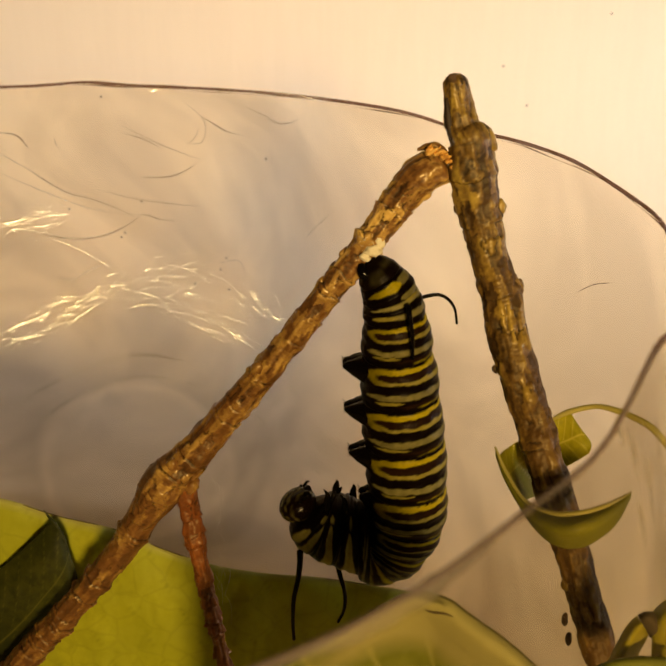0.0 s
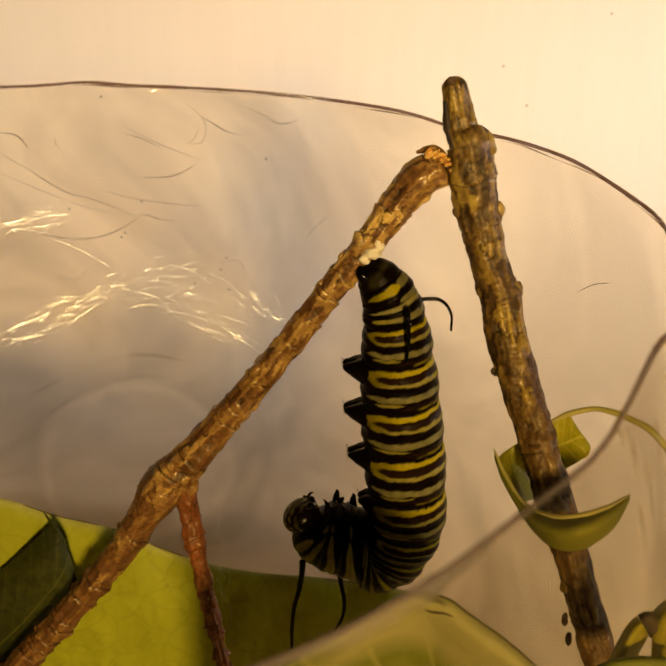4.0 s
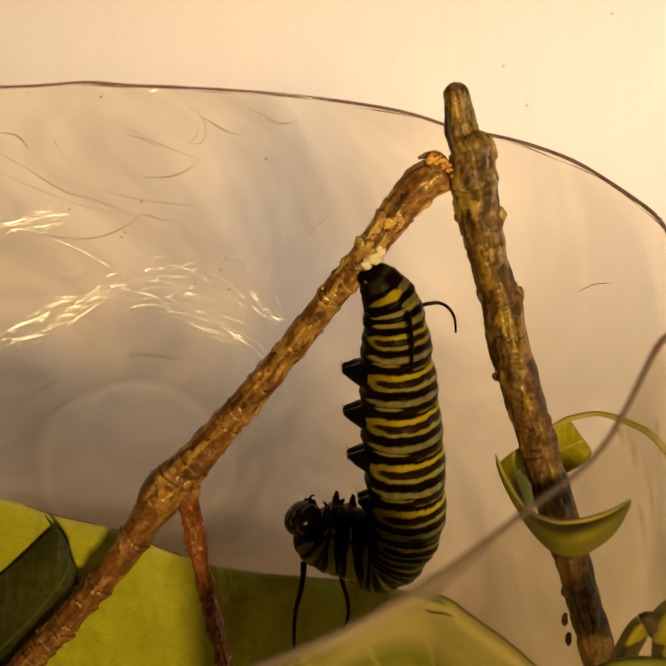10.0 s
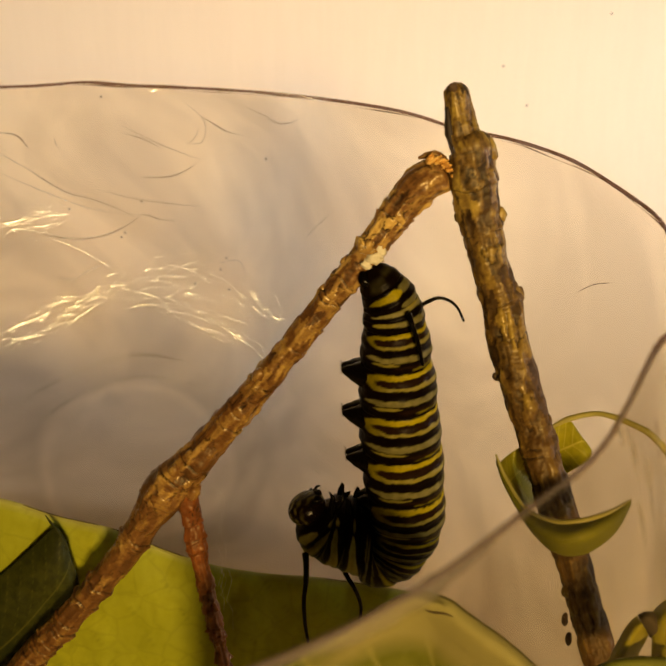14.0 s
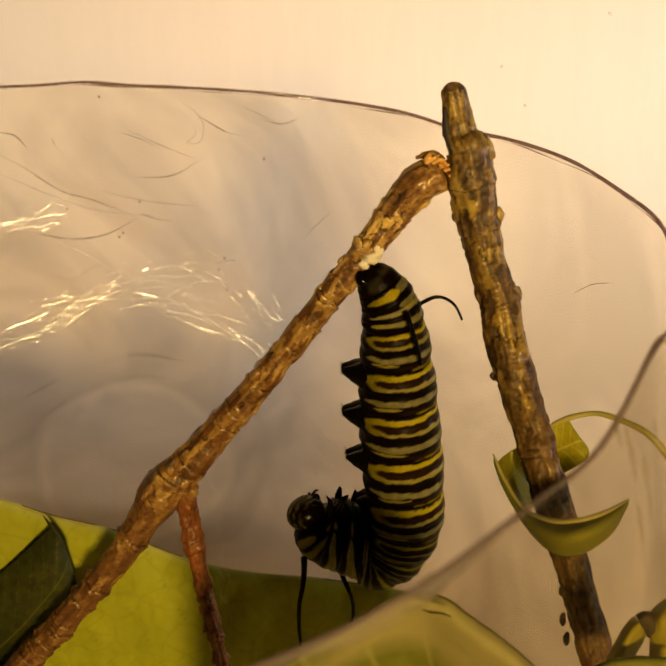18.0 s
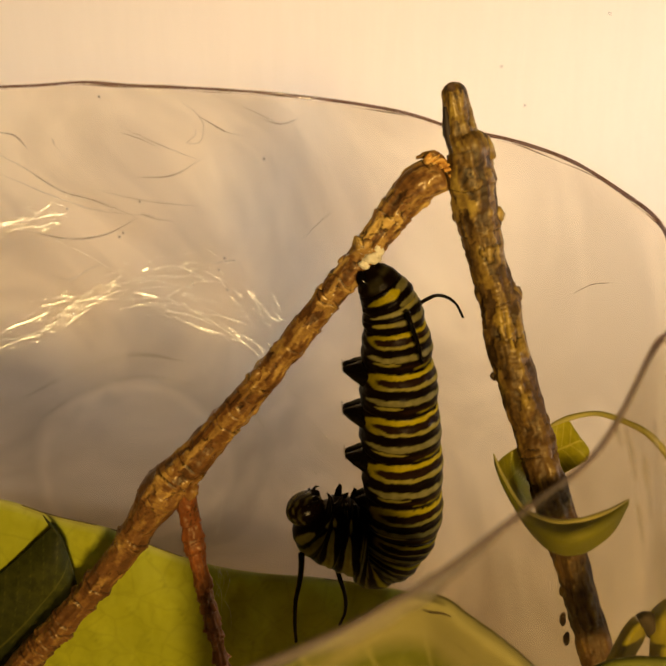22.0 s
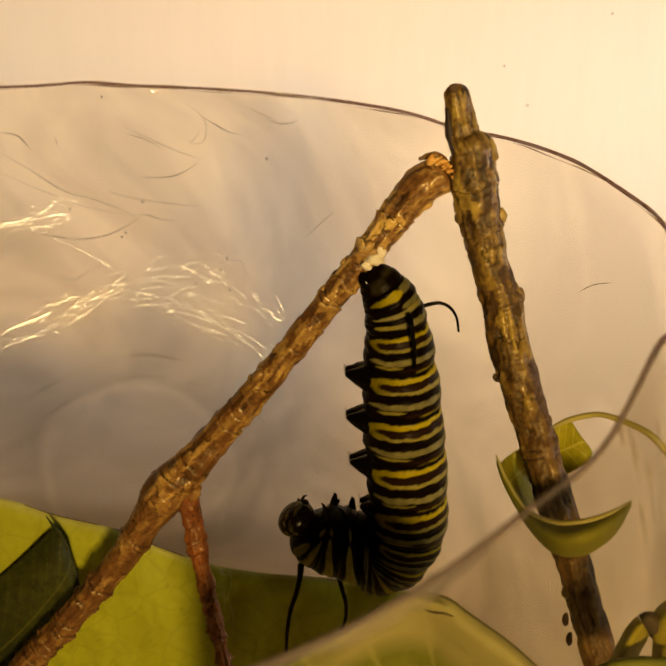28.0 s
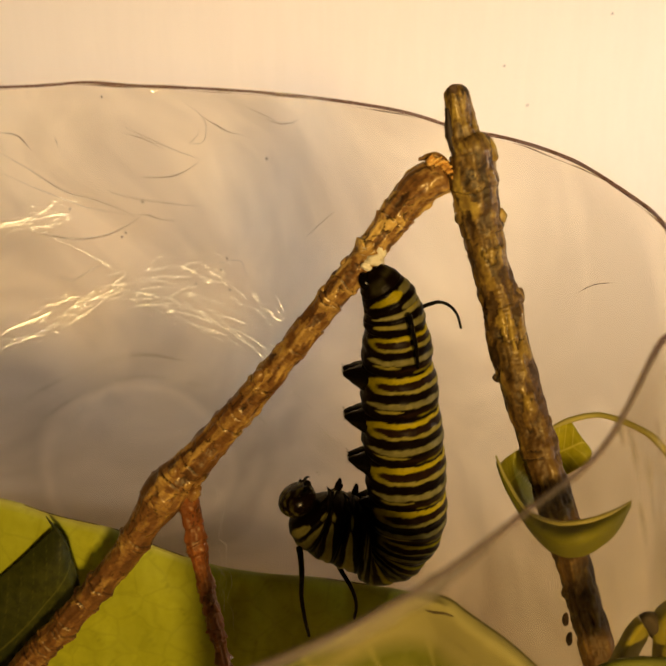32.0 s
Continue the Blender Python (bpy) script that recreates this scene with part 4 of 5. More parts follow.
    # dull curved arcs of the reflected swirl, wide and faint, tinted in as strips
    for run, w in (([(-31.0, -6.5), (-26.0, -4.0), (-20.0, -2.2), (-14.0, -3.0)], 0.55), ([(-30.0, -9.0), (-25.0, -6.0), (-19.0, -4.4), (-12.5, -5.5)], 0.40)):
        part("swirl_arc", streak([on_wall(*p) for p in run], w, 0.05), SWIRL_PLASTIC, TUB)
    # many fine scratches along two sweeps of the wall, put in as mirror glints of the lamp
    random.seed(33)
    sweeps = [[(-33.7, 11.2), (-26.0, 12.1)], [(-33.7, -1.0), (-28.0, 2.0), (-22.0, 4.2), (-13.2, 6.2), (-5.3, 1.5)], [(-19.0, 3.2), (-10.0, 0.5), (-4.5, -4.0)]]

    def scratch_glint(which, spread, turn, half):
        line = sweeps[random.choice(which)]
        g = random.random() * (len(line) - 1)
        i = min(int(g), len(line) - 2)
        (ua, va), (ub, vb) = line[i], line[i + 1]
        u, v = ua + (ub - ua) * (g - i) + random.gauss(0, spread), va + (vb - va) * (g - i) + random.gauss(0, spread * 1.25)
        tilt = math.atan2(vb - va, ub - ua) + random.gauss(0, turn)
        du, dv = math.cos(tilt) * half, math.sin(tilt) * half
        return [on_wall(u - du, v - dv), on_wall(u, v + half * 0.06), on_wall(u + du, v + dv)]

    fine = []
    for k in range(300):
        half = random.choice((0.25, 0.4, 0.7, 1.1, 1.8))
        fine += facets(scratch_glint((0, 1, 1, 1, 2, 2), 0.8, 0.2, half), random.choice((0.014, 0.02, 0.028, 0.04)) * (1.2 if half < 0.4 else 0.9), rng)
    tagged(part("fine_scratch_glints", merge(*fine), GLINT_PLASTIC, TUB), kind="stuff")


tub_marks()


def specks():
    for k, (u, v, y) in enumerate(((17.243, 27.004, 127.5), (19.608, 23.048, 127.5), (28.208, 32.336, 127.5), (30.616, 7.611, 100.0), (19.694, 18.232, 127.5))):
        solo("speck", blob(spot(u, v, 129.4 if y > 110 else 129.4), (0.24, 0.15, 0.2), rings=6, around=8), DUST, "tiny dark speck stuck on the pale board", "speck", "specks on the board")
    for p in (on_wall(-23.48, 23.91), on_wall(-19.35, 13.29), on_wall(-21.41, 9.72), on_wall(-21.03, 10.15), on_wall(-10.79, 7.57), on_wall(-11.35, 6.41), on_wall(-13.93, 4.99), on_wall(-10.49, 4.39), on_wall(-6.79, 17.63), on_wall(-26.7, 12.56)):
        solo("speck", blob(p, (0.16, 0.1, 0.2), rings=6, around=8), DUST, "tiny dark speck stuck to the plastic", "speck", "specks on the plastic")
    for p, w in ((spot(23.48, -28.94, -20), 0.25), (spot(23.86, -30.92, -20.5), 0.2)):
        solo("dropping", blob(p, (0.30, 0.27, 0.74), lump=0.3), DROPPING, "small brown dropping stuck to the plastic", "dropping", "droppings")


specks()


# ---- caterpillar ----
SPINE = [spot(3.61, 6.71, -1), spot(4.86, 4.9, -1), spot(5.85, 3.1, -1), spot(6.32, 1.03, -1), spot(6.62, -2.67, -1), spot(6.88, -6.88, -1), spot(7.22, -11.27, -1), spot(7.48, -15.74, -1),
         spot(7.40, -19.3, -1), spot(6.25, -21.35, -1), spot(4.35, -21.9, -1), spot(2.35, -21.0, -1), spot(0.26, -20.4, -1), spot(-1.68, -20.0, -1), spot(-3.14, -19.1, -1), spot(-4.21, -18.06, -1)]
GIRTH = [0.946, 2.322, 2.838, 3.182, 3.698, 4.128, 4.3, 4.343, 4.2, 3.75, 3.75, 4.0, 4.12, 3.72, 2.7, 1.72]
ANCHOR = SPINE[0].copy()
# where the body bends, its rings lag behind the turn of the spine, in degrees
LAG_AT, LAG = [8.0, 9.0, 10.0, 11.0, 12.0, 13.0, 14.0], [0, 22, 42, 30, 8, 8, 0]
# where along the spine each sway is read
SWAY_AT = [0.0, 1.5, 4.3, 6.3, 9.6, 15.0]

# seconds, and millimetres by which the whole twig has crept right and up
SINK = [(0, -0.07, 0.72), (0.5, -0.07, 0.72), (1, -0.07, 0.72), (1.5, -0.1, 0.69), (2, -0.13, 0.64), (2.5, -0.16, 0.64), (3, -0.17, 0.59), (3.5, -0.17, 0.54), (5.5, -0.02, 0.18), (6, -0.02, 0.18), (6.5, -0.01, 0.1), (7, 0.01, 0.08), (7.5, -0.01, 0.05), (8, -0.01, 0.03), (8.5, -0.01, 0.02), (9, 0, 0), (9.5, 0.01, -0.07), (10, 0.02, -0.08), (10.5, 0.01, -0.08), (11, 0.01, -0.07), (11.5, 0.02, -0.08), (12, 0.01, -0.1), (12.5, 0.02, -0.08), (13, 0.01, -0.08), (13.5, 0.04, -0.08), (14, 0.04, -0.08), (14.5, 0.04, -0.08)]
SINK += [(16.5, 0.04, -0.07), (17, 0.04, -0.07), (17.5, 0.04, -0.08), (18, -0.01, -0.05), (18.5, 0.01, -0.05), (19, 0.01, -0.05), (19.5, 0.02, -0.05), (20, 0.01, -0.03), (20.5, 0.01, -0.05), (21, 0.01, -0.05), (21.5, 0.01, -0.07), (22, 0.02, -0.05), (22.5, 0.02, -0.15), (23, 0.02, -0.18), (23.5, -0.02, -0.15), (24, -0, -0.15), (24.5, -0, -0.15), (25, -0.01, -0.16), (25.5, -0.01, -0.18), (27.5, -0.01, -0.2), (28, 0.01, -0.18), (28.5, 0.01, -0.18), (29, 0.01, -0.18), (29.5, 0.01, -0.18), (30, 0, -0.22), (30.5, 0.01, -0.2), (31, 0.01, -0.2), (31.5, 0, -0.22), (32, 0, -0.22)]
# how far the hanging body sways at its middle, against the twig
SWAY_MIDDLE = [(0, -0.04, -0.09), (0.5, 0.09, -0.09), (1, 0.09, -0.09), (1.5, 0.13, -0.21), (2, 0.09, -0.16), (2.5, 0.06, -0.16), (3, 0.06, -0.11), (3.5, 0.06, -0.06), (5.5, 0.12, -0.07), (6, 0.05, -0.07), (6.5, 0.11, -0.06), (7, 0.1, -0.04), (7.5, 0.11, -0.01), (8, 0.04, 0), (8.5, 0.18, -0.05), (9, -0.17, -0.11), (9.5, -0.04, 0.1), (10, -0.19, 0.05), (10.5, -0.17, -0.03), (11, -0.04, 0.1), (11.5, -0.12, 0.05), (12, -0.24, -0.01), (12.5, -0.39, 0.12), (13, -0.45, 0.42), (13.5, -0.2, 0.12), (14, -0.27, 0.05), (14.5, -0, 0.05)]
SWAY_MIDDLE += [(16.5, -0.13, -0.04), (17, -0, -0.04), (17.5, -0.13, -0.1), (18, -0.03, -0.06), (18.5, -0.24, -0.06), (19, -0.11, 0.01), (19.5, -0.12, -0.13), (20, -0.04, -0.08), (20.5, 0.09, -0.06), (21, 0.09, -0.06), (21.5, -0.11, -0.04), (22, 0.08, 0.09), (22.5, 0.14, 0.11), (23, 0.14, -0), (23.5, 0.11, 0.11), (24, 0.03, 0.04), (24.5, 0.1, -0.11), (25, 0.1, -0.17), (25.5, 0.1, -0.08), (27.5, 0.11, -0.14), (28, 0.09, -0.23), (28.5, 0.09, -0.15), (29, -0.04, -0.23), (29.5, 0.09, -0.08), (30, 0.03, 0.03), (30.5, -0.04, -0.14), (31, 0.09, -0.14), (31.5, 0.03, -0.12), (32, -0.17, -0.12)]
# the same lower down
SWAY_LOW = [(0, 0.1, -0.27), (0.5, 0.17, -0.19), (1, 0.17, -0.19), (1.5, 0.27, -0.16), (2, 0.16, -0.11), (2.5, 0.19, -0.19), (3, 0.13, -0.3), (3.5, 0.06, -0.25), (5.5, 0.12, -0.14), (6, -0.02, -0.06), (6.5, 0.04, 0.03), (7, 0.1, -0.12), (7.5, 0.12, -0.09), (8, 0.05, -0.08), (8.5, 0.26, -0.06), (9, 0.03, 0.04), (9.5, -0.18, 0.11), (10, -0.13, 0.12), (10.5, -0.12, 0.12), (11, -0.39, 0.02), (11.5, -0.26, -0.04), (12, -0.31, -0.11), (12.5, -0.61, -0.21), (13, -0.74, -0.12), (13.5, -0.28, 0.04), (14, -0.35, 0.04), (14.5, -0.28, -0.12)]
SWAY_LOW += [(16.5, -0.35, -0.06), (17, -0.14, -0.06), (17.5, -0.21, 0.12), (18, -0.1, 0.01), (18.5, -0.39, 0.01), (19, -0.46, 0.01), (19.5, -0.2, -0.15), (20, -0.18, -0.09), (20.5, 0.03, 0.01), (21, 0.1, -0.24), (21.5, -0.25, -0.06), (22, -0.2, 0.01), (22.5, -0.06, 0.11), (23, 0.08, -0.11), (23.5, -0.02, 0.19), (24, 0.03, 0.03), (24.5, 0.11, -0.14), (25, 0.04, -0.13), (25.5, 0.04, -0.11), (27.5, 0.11, -0.25), (28, 0.03, -0.52), (28.5, 0.17, -0.27), (29, 0.1, -0.11), (29.5, 0.02, -0.11), (30, -0.26, 0.17), (30.5, 0.03, -0.09), (31, 0.1, -0.25), (31.5, -0.18, 0.01), (32, -0.11, -0.16)]
# the same at the outside of the bend
SWAY_BEND = [(0, 0.08, -0.43), (0.5, 0.16, -0.72), (1, 0.31, -0.82), (1.5, 0.34, -0.79), (2, 0.15, -0.64), (2.5, 0.18, -0.84), (3, 0.26, -0.98), (3.5, 0.12, -1.03), (5.5, 0.2, -1.25), (6, -0.1, -0.67), (6.5, 0.11, -0.97), (7, 0.03, -1.05), (7.5, 0.12, -1.12), (8, -0.03, -0.61), (8.5, 0.26, -0.79), (9, 0.38, 0), (9.5, -0.13, -0.61), (10, -0.06, -0.6), (10.5, 0.02, -0.6), (11, -0.35, -0.13), (11.5, -0.21, -0.21), (12, 0.08, -0.09), (12.5, -0.23, 0.85), (13, -0.44, 1.24), (13.5, -0.09, 0.18), (14, -0.02, 0.18), (14.5, -0.23, 0.08)]
SWAY_BEND += [(16.5, -0.32, 1.03), (17, -0.09, -0.13), (17.5, 0.41, -0.11), (18, 0.03, -0.24), (18.5, -0.28, -0.14), (19, -0.42, -0.14), (19.5, 0.21, -0.34), (20, -0.13, -0.35), (20.5, -0.06, -0.44), (21, 0.08, -0.14), (21.5, -0.14, -0.03), (22, -0.37, -0.05), (22.5, -0.23, 0.05), (23, 0.07, -0.11), (23.5, -0.19, 0.34), (24, 0.01, 0.25), (24.5, 0.02, -0.04), (25, -0.05, -0.13), (25.5, 0.02, -0.4), (27.5, 0.11, -0.77), (28, 0.17, -0.98), (28.5, 0.16, -0.79), (29, 0.01, -0.59), (29.5, 0.01, -0.4), (30, -0.58, 1.28), (30.5, 0.01, -0.19), (31, 0.16, -0.48), (31.5, -0.29, 0.79), (32, 0, 0.41)]
# the same at the head
SWAY_HEAD = [(0, 0.63, 0.47), (0.5, 0.7, 0.08), (1, 0.54, -0.3), (1.5, 0.24, -0.46), (2, 0.61, 0.55), (2.5, 0.86, -0.41), (3, 0.7, -0.46), (3.5, 1.1, -0.7), (5.5, 0.86, -0.73), (6, 0.71, -0.05), (6.5, 1.02, -0.35), (7, 1.01, -0.24), (7.5, 1.1, -0.5), (8, 0.79, 0.1), (8.5, 0.71, -0.27), (9, -0.1, 0.04), (9.5, 1.4, -0.28), (10, 1.07, -0.56), (10.5, 1.4, -0.27), (11, 2.06, 1.45), (11.5, 2.05, 0.99), (12, 1.19, 1.2), (12.5, 1.73, 1.28), (13, 0.32, 1.94), (13.5, 1.23, 0.99), (14, 1.55, 0.79), (14.5, 1.39, 0.99)]
SWAY_HEAD += [(16.5, 0.47, 2.78), (17, 1.22, 0.3), (17.5, 0.74, 0.12), (18, 1.64, 0.18), (18.5, 2.26, 0.09), (19, 1.71, 0.47), (19.5, 1.37, 0.28), (20, 1.38, -0.03), (20.5, 1.54, 0.28), (21, 1.07, 0.95), (21.5, 1.55, 0.97), (22, 1.54, 0.76), (22.5, 1.16, 1.05), (23, 1.25, 0.89), (23.5, 1.14, 1.34), (24, 1.12, 1.63), (24.5, 1.27, 0.96), (25, 1.2, 1.26), (25.5, 1.11, 0.61), (27.5, 1.11, 0.14), (28, 0.28, -0.56), (28.5, 1.33, 0.03), (29, 0.45, 0.41), (29.5, 1.02, 0.8), (30, -0.14, 2.46), (30.5, 0.62, 0.91), (31, 1.42, 0.81), (31.5, 0.81, 2.27), (32, 0.41, 2.08)]
# degrees by which the filaments swing
SWING_FRONT = [(0, -4.5), (0.5, -5.78), (1, -5.64), (1.5, -6.76), (2, -5.4), (2.5, -5.08), (3, -4.35), (3.5, -6.2), (5.5, -7.84), (6, -8.8), (6.5, -9.9), (7, -11.8), (7.5, -15.71), (8, -17.01), (8.5, -18.01), (9, -12.5), (9.5, -16.88), (10, -6.2), (10.5, -0.99), (11, 3.0), (11.5, 2.29), (12, 8.49), (12.5, 9.32), (13, 4.5), (13.5, 1.94), (14, 0.4), (14.5, 1.59)]
SWING_FRONT += [(16.5, 2.26), (17, 0.4), (17.5, 5.5), (18, -2.8), (18.5, -7.82), (19, -0.38), (19.5, 0.08), (20, -3.6), (20.5, -4.86), (21, -1.43), (21.5, -1.29), (22, -4.0), (22.5, -2.17), (23, -1.24), (23.5, -4.71), (24, -4.66), (24.5, -6.73), (25, -6.6), (25.5, -7.73), (27.5, -11.75), (28, -9.3), (28.5, -9.81), (29, -4.66), (29.5, -4.39), (30, 4.9), (30.5, 7.29), (31, 0.16), (31.5, -0.68), (32, 4.2)]
SWING_SECOND = [(0, 0.4), (0.5, -1.9), (1, -0.75), (1.5, 0.15), (2, 0.4), (2.5, -0.92), (3, 2.6), (3.5, -3.9), (5.5, 0.65), (6, 4.52), (6.5, 2.03), (7, -0.04), (7.5, 0.17), (8, 0.86), (8.5, -2.42), (9, -0.3), (9.5, -2.47), (10, 0.7), (10.5, -4.64), (11, -10.0), (11.5, -8.2), (12, 6.95), (12.5, 8.1), (13, 13.08), (13.5, 17.7), (14, 14.27), (14.5, 15.9)]
SWING_SECOND += [(16.5, 9.89), (17, 15.77), (17.5, 13.91), (18, 7.52), (18.5, 4.64), (19, 5.62), (19.5, 4.52), (20, 3.7), (20.5, -1.26), (21, 3.7), (21.5, -3.46), (22, 2.2), (22.5, 4.52), (23, 4.21), (23.5, 4.27), (24, 9.01), (24.5, 5.77), (25, 7.15), (25.5, 4.81), (27.5, -2.58), (28, -0.3), (28.5, -2.78), (29, 11.07), (29.5, 10.64), (30, 7.52), (30.5, 14.46), (31, 6.07), (31.5, 4.13), (32, 14.65)]
SWING_TAIL = [(0, 9.16), (0.5, 9.16), (1, 4.98), (1.5, 4.98), (2, 0.74), (2.5, -3.51), (3, -3.51), (3.5, -3.51), (5.5, -0.65), (6, 2.12), (6.5, 3.6), (7, 0.74), (7.5, 2.12), (8, 2.12), (8.5, 2.12), (9, -0.65), (9.5, 7.81), (10, 6.35), (10.5, 7.81), (11, 18.46), (11.5, 23.38), (12, 23.38), (12.5, 26.86), (13, 34.24), (13.5, 32.24), (14, 31.23), (14.5, 34.24)]
SWING_TAIL += [(16.5, 36.09), (17, 33.22), (17.5, 30.14), (18, 32.17), (18.5, 32.17), (19, 34.18), (19.5, 30.07), (20, 34.18), (20.5, 34.18), (21, 33.15), (21.5, 35.12), (22, 34.18), (22.5, 33.09), (23, 27.88), (23.5, 26.79), (24, 25.6), (24.5, 23.3), (25, 15.76), (25.5, 15.76), (27.5, 14.47), (28, 10.42), (28.5, 13.08), (29, 8.98), (29.5, 13.08), (30, 19.62), (30.5, 17.04), (31, 14.47), (31.5, 22.04), (32, 19.62)]
SWING_REST = (-0.6, -0.6, -9.4, -2.2)


def sway_at(k):
    """The spine's points at the k-th time of the tables, in the caterpillar's own space."""
    rows = [(0.0, 0.0), (0.0, 0.0)] + [table[k][1:] for table in (SWAY_MIDDLE, SWAY_LOW, SWAY_BEND, SWAY_HEAD)]
    xs, zs = [r[0] for r in rows], [r[1] for r in rows]
    return [p - ANCHOR + Vector((float(np.interp(i, SWAY_AT, xs)), 0, float(np.interp(i, SWAY_AT, zs)))) for i, p in enumerate(SPINE)]


def curve_at(pts, s):
    """Place and tangent on the spine at s, counted in points."""
    n = len(pts)
    ext = [2 * pts[0] - pts[1], *pts, 2 * pts[-1] - pts[-2]]
    i = min(max(int(math.floor(s)), 0), n - 2)
    f = s - i
    a, b, c, d = ext[i:i + 4]
    p = 0.5 * ((2 * b) + (c - a) * f + (2 * a - 5 * b + 4 * c - d) * f * f + (3 * b - a - 3 * c + d) * f ** 3)
    q = 0.5 * ((c - a) + 2 * (2 * a - 5 * b + 4 * c - d) * f + 3 * (3 * b - a - 3 * c + d) * f * f)
    return p, q.normalized()


def body_frame(pts, s):
    """A pose on the spine: z along it towards the head, x to the back, y across."""
    p, tan = curve_at(pts, s)
    lag = float(np.interp(s, LAG_AT, LAG))
    if lag:
        turn = math.atan2(-tan.x, -tan.z) - radians(lag)
        flat = math.hypot(tan.x, tan.z)
        tan = Vector((-math.sin(turn) * flat, tan.y, -math.cos(turn) * flat))
    side = Vector((0, -1, 0))
    back = side.cross(tan).normalized()
    m = Matrix((back, side, tan)).transposed().to_4x4()
    m.translation = p
    return m


def soft(x, a, b, w=0.02):
    """1 between a and b, with soft ends."""
    return max(0.0, min(1.0, (x - a) / w + 0.5)) * max(0.0, min(1.0, (b - x) / w + 0.5))


def band(s, at, half, phi, lo, hi, ends=18.0, edge=0.022):
    """A stripe across the body, half wide, between two angles, narrowing to rounded ends."""
    k = min(1.0, max(0.0, (phi - lo) / ends)) * min(1.0, max(0.0, (hi - phi) / ends))
    h = half * k ** 0.5
    return max(0.0, min(1.0, (h - abs(s - at)) / edge + 0.5)) if k > 0 else 0.0


def stripes(kind, s, phi, p):
    """How yellow, white and brown the skin is at s along the segment, phi degrees from the back."""
    j = 0.028 * noise.noise(p * 0.9) + 0.018 * noise.noise(p * 2.3) + 0.009 * noise.noise(p * 6)
    phi = phi + 9 * noise.noise(p * 0.7 + Vector((4, 4, 0)))
    s = s + j
    blotch = 0.5 + 0.5 * noise.noise(p * 1.3 + Vector((7, 1, 0)))
    yellow = white = brown = 0.0
    if kind in ("mid", "bend", "fold"):
        x, xi = max(0.0, (phi - 116) / 36), max(0.0, (phi - 108) / 26)
        outer = math.sqrt(x * x + ((s - 0.2) / 0.178) ** 2)
        inner = math.sqrt(xi * xi + ((s - 0.215 + 0.015 * math.sin(phi / 20)) / (0.085 if kind == "mid" else 0.11)) ** 2)
        loop = max(0.0, min(1.0, (1 - outer) * 8 + 0.5)) * max(0.0, min(1.0, (inner - 1) * 4 + 0.5))
        low = max(0.0, min(1.0, (s - 0.2) * 12)) * max(0.0, min(1.0, (136 - phi) / 30)) * (0.55 + 0.45 * blotch)
        dull = 0.55 + 0.45 * max(0.0, min(1.0, (124 - phi) / 34)) - 0.25 * blotch * max(0.0, min(1.0, (s - 0.2) * 12))
        yellow = loop * (1 - 0.8 * low) * dull
        white = loop * low * 0.8
        brown = max(0.0, min(1.0, (1 - inner) * 4 + 0.5))
        white = max(white, band(s, 0.655, 0.052 + 0.015 * blotch, phi, -40, 150, 30) * (0.34 + 0.45 * blotch))
        yellow = max(yellow, band(s, 0.775, 0.035, phi, 88, 132, 14) * 0.35)
        white = max(white, band(s, 0.775, 0.035, phi, 88, 132, 14) * 0.45)
        brown = max(brown, band(s, 0.865, 0.035, phi, -40, 98, 20) * 0.9)
        yellow = max(yellow, band(s, 0.925, 0.022, phi + 30 * noise.noise(p * 0.8), -40, 70, 20) * 0.4)
        if kind == "bend":
            yellow *= 0.95
            white *= 0.9
        # shade under the bend put into the skin: its stripes are weaker
        if kind == "fold":
            yellow *= 0.8
            white *= 0.75
    elif kind == "tail_low":
        white = max(band(s, 0.10, 0.10, phi, -40, 138, 45) * 0.8, band(s, 0.60, 0.10, phi, -40, 136, 26) * 0.65)
        yellow = band(s, 0.60, 0.11, phi, 85, 138, 20) * 0.35 + band(s, 0.02, 0.09, phi, 20, 62, 16) * 0.35
    elif kind == "tail_mid":
        k = max(0.0, min(1.0, (125 - phi) / 55))
        yellow = band(s, 0.34, 0.10 + 0.10 * k, phi, 48, 138, 14, 0.05) * (0.4 + 0.7 * k)
        white = band(s, 0.30, 0.17, phi, -40, 56, 14, 0.05) * 0.5
        white = max(white, band(s, 0.90, 0.13, phi, -40, 70, 14) * 0.55)
    elif kind == "tail_end":
        white = 0.07 * soft(s, 0.45, 0.90, 0.25) * soft(phi + 25 * noise.noise(p * 0.9), 70, 116, 20)
        white = max(white, 0.10 * soft(s, 0.30, 0.50, 0.2) * soft(phi, 10, 60, 20))
        brown = 0.10
    elif kind == "chest":
        white = band(s, 0.45 + 0.05 * math.sin(phi / 14), 0.21 + 0.06 * math.sin(phi / 21), phi, 4, 122, 22, 0.06) * (1.1 + 0.25 * blotch)
        white = max(white, band(s, 0.90, 0.03, phi, 30, 100, 12) * 0.25, band(s, 0.47, 0.10, phi, 126, 146, 8, 0.05) * 0.8)
        brown = soft(s, 0.68, 0.84) * 0.5
        yellow = white * 0.22
    elif kind == "neck":
        white = band(s, 0.30, 0.15, phi, 10, 118, 20, 0.05) * 0.65
        white = max(white, band(s, 0.78, 0.17, phi, 35, 100, 14, 0.06) * 0.6, band(s, 0.5, 0.16, phi, 122, 146, 8, 0.06) * 0.5)
        yellow = white * 0.25
    return yellow, white, brown


